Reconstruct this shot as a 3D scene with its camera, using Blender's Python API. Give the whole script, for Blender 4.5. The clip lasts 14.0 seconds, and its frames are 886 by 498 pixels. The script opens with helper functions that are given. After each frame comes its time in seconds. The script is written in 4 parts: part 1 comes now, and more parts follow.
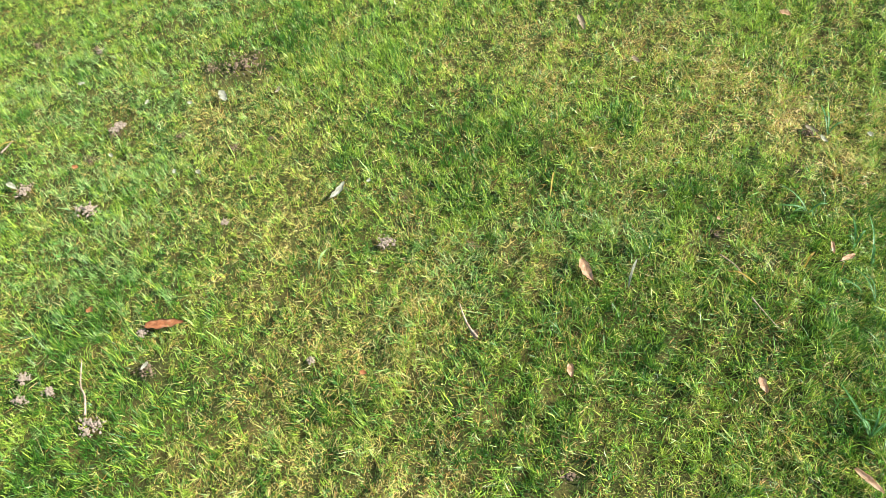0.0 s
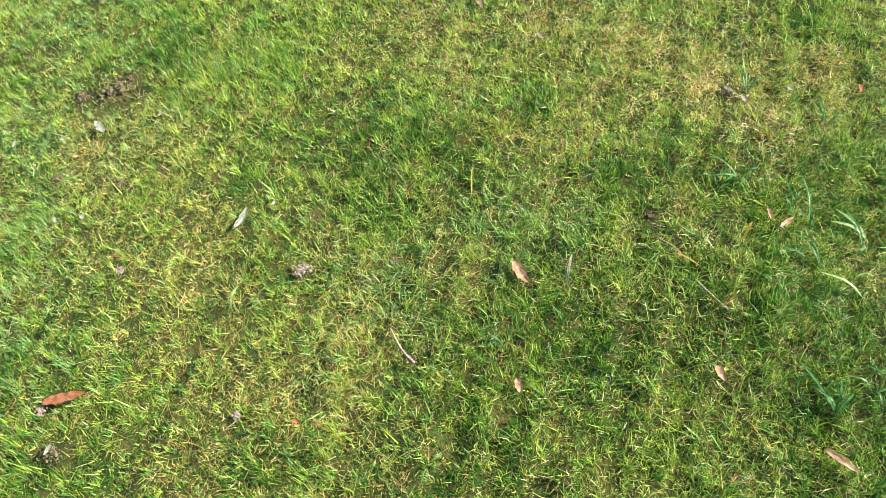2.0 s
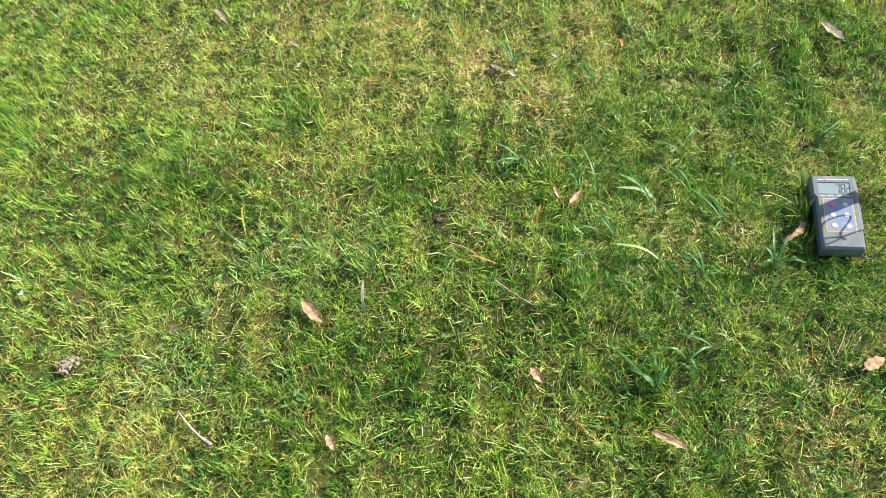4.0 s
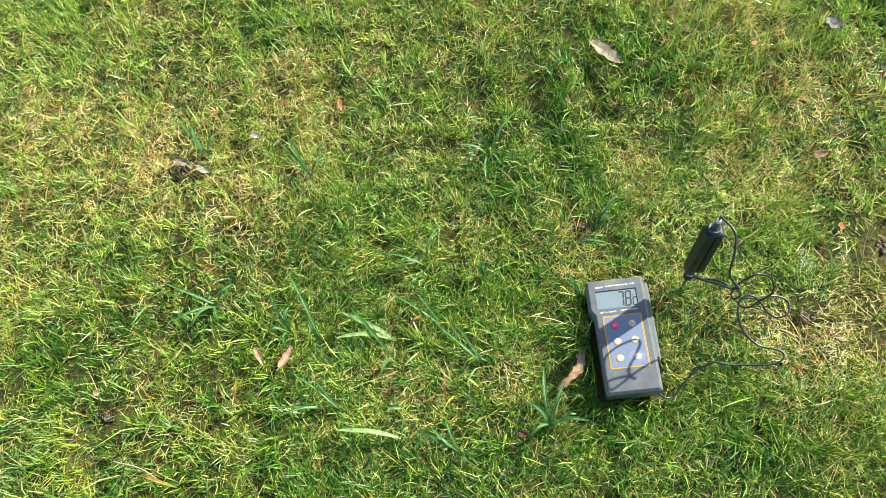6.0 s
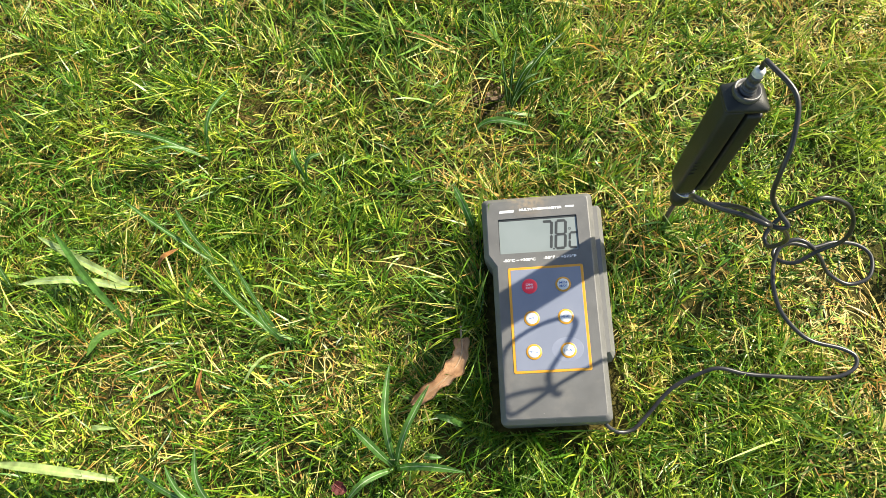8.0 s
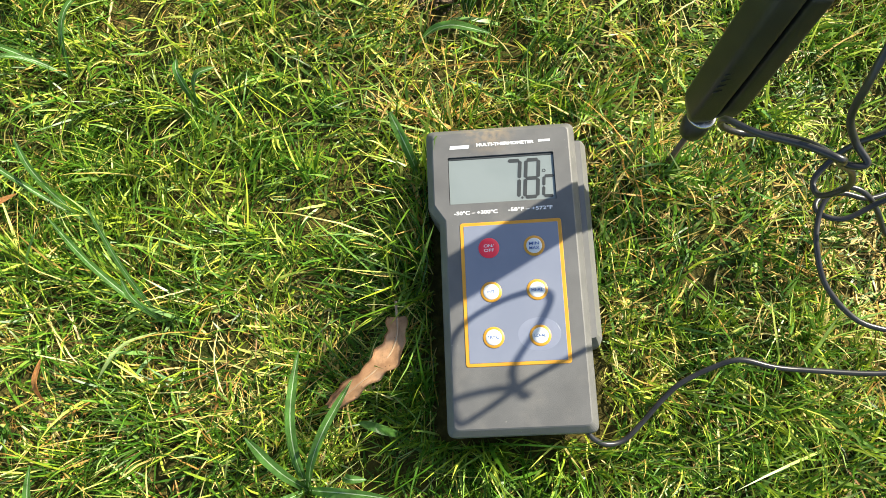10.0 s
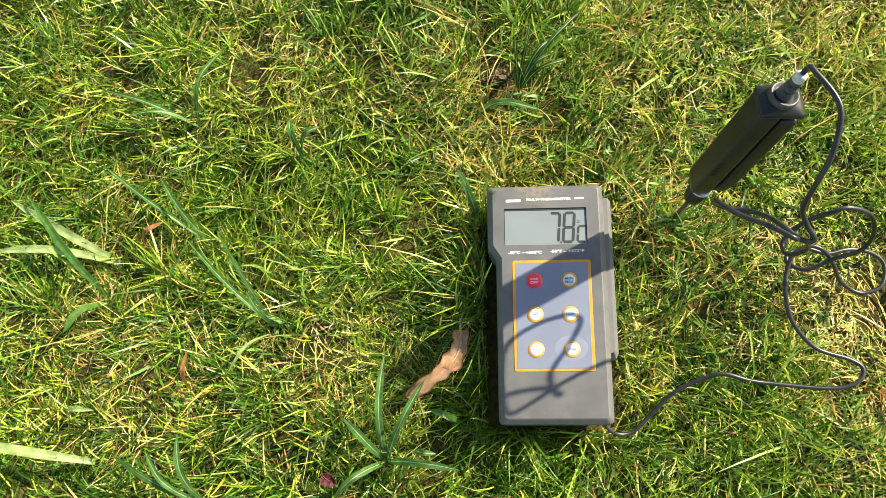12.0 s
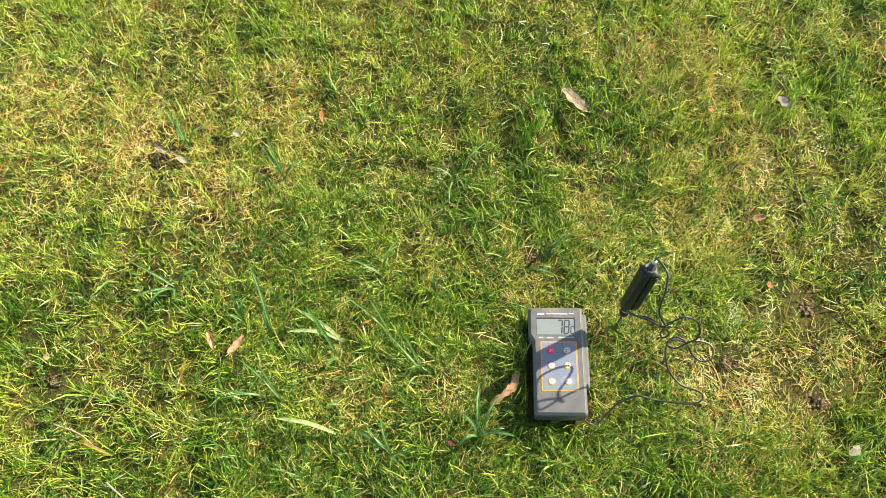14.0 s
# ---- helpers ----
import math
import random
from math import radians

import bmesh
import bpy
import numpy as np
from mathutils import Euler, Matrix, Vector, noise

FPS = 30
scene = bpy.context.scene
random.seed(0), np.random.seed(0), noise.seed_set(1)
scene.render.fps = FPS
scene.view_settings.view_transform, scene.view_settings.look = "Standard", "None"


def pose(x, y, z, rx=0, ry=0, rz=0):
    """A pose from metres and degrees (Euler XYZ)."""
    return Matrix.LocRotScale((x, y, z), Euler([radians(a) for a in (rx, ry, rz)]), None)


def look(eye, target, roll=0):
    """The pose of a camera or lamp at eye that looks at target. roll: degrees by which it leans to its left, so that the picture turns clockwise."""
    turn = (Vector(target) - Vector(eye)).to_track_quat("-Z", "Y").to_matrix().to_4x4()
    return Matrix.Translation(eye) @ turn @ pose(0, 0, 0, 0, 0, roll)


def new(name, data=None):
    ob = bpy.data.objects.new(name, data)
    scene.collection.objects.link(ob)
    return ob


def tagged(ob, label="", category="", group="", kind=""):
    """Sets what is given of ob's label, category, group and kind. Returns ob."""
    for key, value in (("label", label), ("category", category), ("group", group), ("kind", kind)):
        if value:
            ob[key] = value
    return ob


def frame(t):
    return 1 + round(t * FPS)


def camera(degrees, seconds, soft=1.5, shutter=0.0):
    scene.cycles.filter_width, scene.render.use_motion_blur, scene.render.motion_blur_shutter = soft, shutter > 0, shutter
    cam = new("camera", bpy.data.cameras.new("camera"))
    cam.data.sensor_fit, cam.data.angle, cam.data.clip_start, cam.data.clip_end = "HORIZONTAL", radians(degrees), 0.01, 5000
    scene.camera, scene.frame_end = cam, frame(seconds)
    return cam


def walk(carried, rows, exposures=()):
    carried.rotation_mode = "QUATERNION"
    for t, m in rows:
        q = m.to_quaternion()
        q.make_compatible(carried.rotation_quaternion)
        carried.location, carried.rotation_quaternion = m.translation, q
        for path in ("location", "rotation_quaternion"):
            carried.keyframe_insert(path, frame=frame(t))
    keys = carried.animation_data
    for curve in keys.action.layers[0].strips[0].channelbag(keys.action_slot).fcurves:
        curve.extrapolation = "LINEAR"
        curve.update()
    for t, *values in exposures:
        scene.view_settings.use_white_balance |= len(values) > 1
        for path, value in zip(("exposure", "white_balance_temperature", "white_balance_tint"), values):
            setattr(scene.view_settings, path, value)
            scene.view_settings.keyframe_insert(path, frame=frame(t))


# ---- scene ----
cam = camera(60.8, 14.0, soft=0.45)
PATH = [
    (0, (-0.462, -1.13, 1.41), (-1.356, -0.249, -0.148), -14.9),
    (0.5, (-0.463, -1.123, 1.404), (-1.361, -0.244, -0.151), -14.8),
    (1, (-0.468, -1.116, 1.398), (-1.352, -0.24, -0.168), -15.5),
    (1.5, (-0.48, -1.068, 1.373), (-1.303, -0.178, -0.218), -16.3),
    (2, (-0.529, -0.994, 1.346), (-1.248, -0.074, -0.278), -17.0),
    (2.2, (-0.552, -0.964, 1.34), (-1.22, -0.027, -0.296), -17.1),
    (4.3, (-0.358, -0.738, 1.214), (-0.73, 0.24, -0.491), -16.9),
    (4.5, (-0.302, -0.678, 1.197), (-0.665, 0.29, -0.515), -17.7),
    (5, (-0.18, -0.562, 1.167), (-0.544, 0.383, -0.557), -20.6),
    (5.5, (-0.124, -0.446, 1.114), (-0.46, 0.466, -0.634), -23.3),
    (6, (-0.111, -0.283, 1.0), (-0.334, 0.546, -0.806), -20.7),
    (6.5, (-0.063, -0.191, 0.857), (-0.285, 0.543, -0.991), -19.1),
    (7, (-0.029, -0.166, 0.679), (-0.317, 0.495, -1.187), -23.2),
    (7.5, (-0.009, -0.139, 0.587), (-0.283, 0.502, -1.287), -24.4),
    (8, (-0.012, -0.109, 0.526), (-0.231, 0.509, -1.364), -22.5),
    (8.2, (-0.013, -0.099, 0.498), (-0.229, 0.509, -1.395), -22.6),
    (8.5, (-0.018, -0.1, 0.461), (-0.209, 0.53, -1.428), -20.0),
    (9, (-0.009, -0.09, 0.42), (-0.188, 0.506, -1.48), -19.7),
    (9.2, (-0.007, -0.084, 0.407), (-0.175, 0.488, -1.502), -19.5),
    (11.3, (-0.017, -0.069, 0.39), (-0.147, 0.413, -1.547), -15.7),
    (11.5, (-0.019, -0.072, 0.411), (-0.154, 0.408, -1.526), -16.0),
    (12, (-0.033, -0.081, 0.512), (-0.185, 0.423, -1.418), -17.3),
    (12.5, (-0.056, -0.101, 0.652), (-0.195, 0.446, -1.267), -15.7),
    (13, (-0.089, -0.156, 0.787), (-0.22, 0.493, -1.1), -14.5),
    (13.5, (-0.135, -0.227, 0.947), (-0.247, 0.561, -0.888), -10.8),
    (14, (-0.089, -0.345, 1.034), (-0.226, 0.583, -0.733), -7.5),
]
# exposure and white balance: bluer at first, warmer near the thermometer
TONE = [(0.0, 1.40, 5950, 2), (6.6, 1.36, 5950, 2), (7.6, 1.34, 7200, 7), (9.2, 1.32, 7000, 6), (11.5, 1.34, 7200, 7), (12.5, 1.36, 7350, 7), (14.0, 1.40, 7200, 5)]
walk(cam, [(t, look(eye, target, roll)) for t, eye, target, roll in PATH], TONE)

# world: clear sky with a low warm sun
SUN_TO = Vector((0.868, 0.496, 0.668)).normalized()
world = bpy.data.worlds.new("sky")
scene.world = world
world.use_nodes = True
wn = world.node_tree
sky = wn.nodes.new("ShaderNodeTexSky")
sky.sky_type = "NISHITA"
sky.sun_disc = False
sky.sun_elevation = radians(33.8)
sky.sun_rotation = radians(60)
wn.links.new(sky.outputs[0], wn.nodes["Background"].inputs[0])
wn.nodes["Background"].inputs[1].default_value = 0.092
sun = new("sun", bpy.data.lights.new("sun", "SUN"))
sun.data.energy = 5.0
sun.data.angle = radians(0.9)
sun.data.color = (1.0, 0.94, 0.83)
sun.matrix_world = look(SUN_TO * 5, (0, 0, 0))


# ---- materials ----
def shader(name, rough=0.5, spec=0.5, metal=0.0):
    m = bpy.data.materials.new(name)
    m.use_nodes = True
    b = m.node_tree.nodes["Principled BSDF"]
    b.inputs["Roughness"].default_value = rough
    b.inputs["Specular IOR Level"].default_value = spec
    b.inputs["Metallic"].default_value = metal
    return m, m.node_tree, b


def ramp(nt, fac, stops):
    r = nt.nodes.new("ShaderNodeValToRGB")
    e = r.color_ramp.elements
    while len(e) < len(stops):
        e.new(0.5)
    for k, (p, c) in zip(e, stops):
        k.position, k.color = p, (*c, 1)
    nt.links.new(fac, r.inputs[0])
    return r.outputs[0]


def noise_fac(nt, scale, detail=3.0, space="Object", rough=0.55):
    tc = nt.nodes.new("ShaderNodeTexCoord")
    n = nt.nodes.new("ShaderNodeTexNoise")
    n.inputs["Scale"].default_value = scale
    n.inputs["Detail"].default_value = detail
    n.inputs["Roughness"].default_value = rough
    nt.links.new(tc.outputs[space], n.inputs["Vector"])
    return n.outputs["Fac"]


def mix(nt, fac, a, b, mode="MIX"):
    m = nt.nodes.new("ShaderNodeMix")
    m.data_type = "RGBA"
    m.blend_type = mode
    for value, socket in ((fac, m.inputs["Factor"]), (a, m.inputs["A"]), (b, m.inputs["B"])):
        if isinstance(value, (int, float)):
            socket.default_value = value
        elif isinstance(value, tuple):
            socket.default_value = (*value, 1)
        else:
            nt.links.new(value, socket)
    return m.outputs["Result"]


def bump(nt, b, fac, strength, distance):
    n = nt.nodes.new("ShaderNodeBump")
    n.inputs["Strength"].default_value = strength
    n.inputs["Distance"].default_value = distance
    nt.links.new(fac, n.inputs["Height"])
    nt.links.new(n.outputs[0], b.inputs["Normal"])


def plain(name, dark, light, scale, rough, spec=0.5, metal=0.0, relief=0.0, relief_scale=900.0):
    """A surface that wanders between two colours, with fine relief."""
    m, nt, b = shader(name, rough, spec, metal)
    nt.links.new(ramp(nt, noise_fac(nt, scale), [(0.35, dark), (0.65, light)]), b.inputs["Base Color"])
    if relief:
        bump(nt, b, noise_fac(nt, relief_scale, 2.0), relief, 0.0003)
    return m


def leafy(name, stops, patch, amount, through_light, rough=0.38, spec=0.5, deep=None):
    """Blades: a colour for each blade, yellow and deep green patches over the lawn, and light that shines through."""
    m, nt, b = shader(name, rough, spec)
    geo = nt.nodes.new("ShaderNodeNewGeometry")
    colour = ramp(nt, geo.outputs["Random Per Island"], stops)
    spots = ramp(nt, noise_fac(nt, 4.5, 4.0), [(0.44, (0, 0, 0)), (0.66, (amount, amount, amount))])
    colour = mix(nt, spots, colour, patch)
    if deep:
        spots = ramp(nt, noise_fac(nt, 2.6, 5.0, rough=0.65), [(0.47, (0, 0, 0)), (0.63, (0.5, 0.5, 0.5))])
        colour = mix(nt, spots, colour, deep)
    fine = ramp(nt, noise_fac(nt, 130.0, 3.0), [(0.3, (0.66, 0.66, 0.66)), (0.7, (1.25, 1.25, 1.25))])
    colour = mix(nt, 1.0, colour, fine, "MULTIPLY")
    nt.links.new(colour, b.inputs["Base Color"])
    t = nt.nodes.new("ShaderNodeBsdfTranslucent")
    nt.links.new(colour, t.inputs["Color"])
    s = nt.nodes.new("ShaderNodeMixShader")
    s.inputs[0].default_value = through_light
    nt.links.new(b.outputs[0], s.inputs[1])
    nt.links.new(t.outputs[0], s.inputs[2])
    nt.links.new(s.outputs[0], nt.nodes["Material Output"].inputs["Surface"])
    return m


M_BLADE = leafy("grass_green", [(0.0, (0.025, 0.065, 0.006)), (0.34, (0.065, 0.16, 0.013)), (0.55, (0.21, 0.35, 0.027)),
                                (0.76, (0.45, 0.55, 0.045)), (1.0, (0.78, 0.80, 0.22))], (0.38, 0.46, 0.04), 0.5, 0.29, 0.38, 0.36)
M_BROAD = leafy("grass_broad", [(0.0, (0.08, 0.22, 0.05)), (0.5, (0.17, 0.33, 0.07)), (1.0, (0.38, 0.54, 0.13))],
                (0.36, 0.44, 0.04), 0.4, 0.27, 0.38, 0.36)
M_DEEP = leafy("grass_deep", [(0.0, (0.022, 0.07, 0.006)), (0.4, (0.045, 0.13, 0.011)), (0.8, (0.10, 0.24, 0.02)), (1.0, (0.28, 0.43, 0.045))],
               (0.12, 0.28, 0.02), 0.4, 0.29, 0.38, 0.36)
M_WAN = leafy("grass_bluish", [(0.0, (0.10, 0.20, 0.045)), (0.4, (0.22, 0.37, 0.085)), (0.8, (0.42, 0.55, 0.16)), (1.0, (0.66, 0.72, 0.32))],
              (0.36, 0.50, 0.16), 0.4, 0.27, 0.38, 0.36)
M_LIGHT = leafy("grass_light", [(0.0, (0.10, 0.20, 0.02)), (0.35, (0.26, 0.40, 0.04)), (0.75, (0.48, 0.62, 0.06)), (1.0, (0.66, 0.76, 0.16))],
                (0.50, 0.58, 0.07), 0.4, 0.34, 0.34, 0.5)
M_STRAW = leafy("grass_straw", [(0.0, (0.30, 0.14, 0.04)), (0.16, (0.58, 0.31, 0.07)), (0.5, (0.72, 0.57, 0.16)),
                                (0.85, (0.80, 0.72, 0.32)), (1.0, (0.62, 0.27, 0.05))], (0.60, 0.54, 0.13), 0.5, 0.3, 0.5, 0.35)
M_LITTER = leafy("grass_litter", [(0.0, (0.22, 0.11, 0.05)), (0.3, (0.50, 0.24, 0.08)), (0.6, (0.66, 0.44, 0.20)), (1.0, (0.76, 0.62, 0.34))],
                 (0.60, 0.42, 0.16), 0.4, 0.2, 0.6, 0.3)
M_CROCUS = leafy("crocus_green", [(0.0, (0.09, 0.24, 0.05)), (1.0, (0.20, 0.38, 0.09))], (0.20, 0.36, 0.07), 0.4, 0.35, 0.35, 0.5)
M_STRIPE = leafy("crocus_stripe", [(0.0, (0.42, 0.56, 0.34)), (1.0, (0.58, 0.70, 0.48))], (0.50, 0.62, 0.38), 0.3, 0.2, 0.4, 0.5)
M_PALE = leafy("pale_blade", [(0.0, (0.46, 0.60, 0.22)), (1.0, (0.60, 0.70, 0.36))], (0.45, 0.6, 0.2), 0.5, 0.3, 0.4, 0.5)


def soil_material():
    m, nt, b = shader("soil", 0.95, 0.2)
    a = ramp(nt, noise_fac(nt, 9.0, 4.0), [(0.35, (0.030, 0.042, 0.008)), (0.65, (0.085, 0.072, 0.020))])
    c = ramp(nt, noise_fac(nt, 160.0, 5.0), [(0.3, (0.45, 0.42, 0.4)), (0.7, (1.5, 1.4, 1.2))])
    nt.links.new(mix(nt, 1.0, a, c, "MULTIPLY"), b.inputs["Base Color"])
    bump(nt, b, noise_fac(nt, 220.0, 5.0), 0.9, 0.004)
    return m


def leaf_material(name, dark, mid, light):
    m, nt, b = shader(name, 0.6, 0.3)
    c = ramp(nt, noise_fac(nt, 70.0, 5.0, "Object"), [(0.3, dark), (0.5, mid), (0.7, light)])
    specks = ramp(nt, noise_fac(nt, 520.0, 2.0), [(0.66, (1, 1, 1)), (0.74, (0.35, 0.3, 0.28))])
    nt.links.new(mix(nt, 1.0, c, specks, "MULTIPLY"), b.inputs["Base Color"])
    bump(nt, b, noise_fac(nt, 330.0, 4.0), 0.5, 0.0006)
    return m


M_SOIL = soil_material()
M_TURF = plain("turf_beyond", (0.038, 0.054, 0.011), (0.070, 0.086, 0.020), 7.0, 0.95, 0.1, relief=1.0, relief_scale=60.0)
M_CRUMB = plain("crumb", (0.19, 0.135, 0.095), (0.38, 0.29, 0.22), 120.0, 0.95, 0.2, relief=0.8, relief_scale=500.0)
M_DARKCRUMB = plain("dark_crumb", (0.10, 0.065, 0.04), (0.25, 0.17, 0.11), 120.0, 0.95, 0.2, relief=0.8, relief_scale=500.0)
M_LEAF = leaf_material("leaf_tan", (0.33, 0.17, 0.085), (0.57, 0.35, 0.20), (0.74, 0.51, 0.34))
M_LEAF_ORANGE = leaf_material("leaf_orange", (0.36, 0.13, 0.05), (0.55, 0.22, 0.09), (0.62, 0.32, 0.16))
M_LEAF_PALE = leaf_material("leaf_pale", (0.30, 0.28, 0.19), (0.45, 0.42, 0.31), (0.58, 0.55, 0.43))
M_LEAF_BEIGE = leaf_material("leaf_beige", (0.28, 0.20, 0.12), (0.44, 0.35, 0.23), (0.56, 0.47, 0.33))
M_LEAF_BROWN = leaf_material("leaf_brown", (0.20, 0.13, 0.08), (0.38, 0.28, 0.18), (0.50, 0.40, 0.28))
M_LEAF_GREY = leaf_material("leaf_grey", (0.16, 0.14, 0.12), (0.29, 0.26, 0.24), (0.40, 0.37, 0.34))
M_LEAF_RED = leaf_material("leaf_red", (0.09, 0.02, 0.02), (0.17, 0.05, 0.045), (0.26, 0.11, 0.09))
M_TWIG = plain("twig_bark", (0.22, 0.14, 0.09), (0.45, 0.34, 0.24), 200.0, 0.8, 0.3, relief=0.5)


def case_material():
    m, nt, b = shader("case_grey", 0.42, 0.5)
    a = ramp(nt, noise_fac(nt, 60.0), [(0.35, (0.093, 0.093, 0.093)), (0.65, (0.112, 0.112, 0.112))])
    smear = ramp(nt, noise_fac(nt, 45.0, 6.0, rough=0.7), [(0.52, (0, 0, 0)), (0.78, (0.5, 0.5, 0.5))])
    a = mix(nt, smear, a, (0.17, 0.16, 0.145))
    # a smear of dried mud across the upper rim
    tc, far = nt.nodes.new("ShaderNodeTexCoord"), nt.nodes.new("ShaderNodeVectorMath")
    far.operation = "DISTANCE"
    far.inputs[1].default_value = (-0.009, 0.087, 0.034)
    nt.links.new(tc.outputs["Object"], far.inputs[0])
    rim = ramp(nt, far.outputs["Value"], [(0.004, (0.75, 0.75, 0.75)), (0.016, (0, 0, 0))])
    mud = ramp(nt, noise_fac(nt, 260.0, 5.0), [(0.40, (0, 0, 0)), (0.60, (1, 1, 1))])
    a = mix(nt, mix(nt, 1.0, rim, mud, "MULTIPLY"), a, (0.26, 0.20, 0.13))
    specks = ramp(nt, noise_fac(nt, 700.0, 2.0), [(0.74, (0, 0, 0)), (0.80, (0.7, 0.7, 0.7))])
    nt.links.new(mix(nt, specks, a, (0.33, 0.31, 0.28)), b.inputs["Base Color"])
    nt.links.new(ramp(nt, noise_fac(nt, 90.0, 4.0), [(0.3, (0.36, 0.36, 0.36)), (0.7, (0.5, 0.5, 0.5))]), b.inputs["Roughness"])
    bump(nt, b, noise_fac(nt, 2500.0, 2.0), 0.25, 0.0003)
    return m


M_CASE = case_material()
M_CLIP = plain("clip_grey", (0.13, 0.13, 0.128), (0.155, 0.155, 0.152), 60.0, 0.4, 0.5, relief=0.2, relief_scale=2500.0)
M_PANEL = plain("keypad_blue", (0.165, 0.185, 0.245), (0.185, 0.205, 0.265), 40.0, 0.22, 0.6)
M_WORN = plain("keypad_worn", (0.185, 0.205, 0.272), (0.212, 0.232, 0.300), 90.0, 0.25, 0.6)
M_YELLOW = plain("keypad_yellow", (0.50, 0.235, 0.022), (0.58, 0.28, 0.03), 80.0, 0.35)
M_RED = plain("button_red", (0.78, 0.028, 0.055), (0.86, 0.04, 0.07), 80.0, 0.3)
M_WHITE = plain("button_white", (0.56, 0.58, 0.58), (0.66, 0.68, 0.68), 80.0, 0.3)
M_PRINT = plain("print_white", (0.72, 0.73, 0.74), (0.82, 0.83, 0.84), 200.0, 0.5)
M_BLUE = plain("print_blue", (0.03, 0.09, 0.30), (0.045, 0.12, 0.36), 200.0, 0.5)
M_LCD = plain("lcd_grey", (0.165, 0.195, 0.200), (0.185, 0.215, 0.220), 30.0, 0.28)
M_SEG = plain("lcd_segment", (0.022, 0.026, 0.028), (0.032, 0.036, 0.038), 100.0, 0.4)
M_BLACK = plain("grip_black", (0.011, 0.012, 0.011), (0.017, 0.018, 0.016), 60.0, 0.42, 0.4, relief=0.25, relief_scale=2000.0)
M_COLLAR = plain("collar_grey", (0.04, 0.04, 0.042), (0.06, 0.06, 0.063), 90.0, 0.4, 0.5)
M_CABLE = plain("cable_black", (0.014, 0.014, 0.015), (0.026, 0.026, 0.028), 120.0, 0.33, 0.5)
M_CAP = plain("cap_grey", (0.50, 0.50, 0.49), (0.66, 0.66, 0.64), 300.0, 0.35)
M_METAL = plain("nickel", (0.45, 0.44, 0.42), (0.62, 0.60, 0.57), 200.0, 0.25, 0.5, 1.0)
M_ROD = plain("probe_rod", (0.08, 0.055, 0.028), (0.15, 0.105, 0.055), 150.0, 0.6, 0.3)


# ---- helpers for meshes ----
def mesh_of(name, bm, material, smooth=True):
    me = bpy.data.meshes.new(name)
    bmesh.ops.recalc_face_normals(bm, faces=bm.faces)
    bm.to_mesh(me)
    bm.free()
    for m in material if isinstance(material, (list, tuple)) else (material,):
        me.materials.append(m)
    if smooth:
        me.polygons.foreach_set("use_smooth", [True] * len(me.polygons))
    return me


def part(name, bm, material, parent, label="", smooth=False):
    ob = new(name, mesh_of(name, bm, material, smooth))
    ob.parent = parent
    return tagged(ob, label)


def rounded(corners, radius, steps=5):
    """A polygon, given anticlockwise, with its corners rounded."""
    out = []
    n = len(corners)
    for i in range(n):
        p, q, r = (Vector(corners[k % n]) for k in (i - 1, i, i + 1))
        a, b = (p - q).normalized(), (r - q).normalized()
        half = a.angle(b) / 2
        back = min(radius / math.tan(half), (p - q).length * 0.45, (r - q).length * 0.45)
        s, e = q + a * back, q + b * back
        for k in range(steps + 1):
            t = k / steps
            out.append(s * (1 - t) ** 2 + q * 2 * t * (1 - t) + e * t * t)
    return out


def inset(corners, d):
    """The polygon moved inwards by d (anticlockwise corners)."""
    out = []
    n = len(corners)
    for i in range(n):
        p, q, r = (Vector(corners[k % n]) for k in (i - 1, i, i + 1))
        u, v = (q - p).normalized(), (r - q).normalized()
        a, b = Vector((-u.y, u.x)), Vector((-v.y, v.x))
        out.append(q + (a + b) * (d / (1 + a.dot(b))))
    return out


def loft(bm, rings, cap_low=True, cap_high=True):
    rows = [[bm.verts.new(p) for p in ring] for ring in rings]
    for low, high in zip(rows, rows[1:]):
        for k in range(len(low)):
            bm.faces.new((low[k - 1], low[k], high[k], high[k - 1]))
    if cap_low:
        bm.faces.new(rows[0][::-1])
    if cap_high:
        bm.faces.new(rows[-1])
    return rows


def slab(corners, radius, low, high, edge=0.0003):
    bm = bmesh.new()
    full, small = rounded(corners, radius), rounded(inset(corners, edge), max(radius - edge, 0.0001))
    loft(bm, [[(*p, low) for p in full], [(*p, high - edge) for p in full], [(*p, high) for p in small]])
    return bm


def rect(x0, y0, x1, y1):
    return [(x0, y0), (x1, y0), (x1, y1), (x0, y1)]


def disc(x, y, radius, low, high, dome=0.0, steps=28):
    bm = bmesh.new()
    rings = []
    for r, z in ((radius, low), (radius, high - 0.0002), (radius * 0.95, high), (radius * 0.55, high + dome * 0.7), (radius * 0.12, high + dome)):
        rings.append([(x + r * math.cos(a), y + r * math.sin(a), z) for a in (2 * math.pi * k / steps for k in range(steps))])
    loft(bm, rings)
    return bm


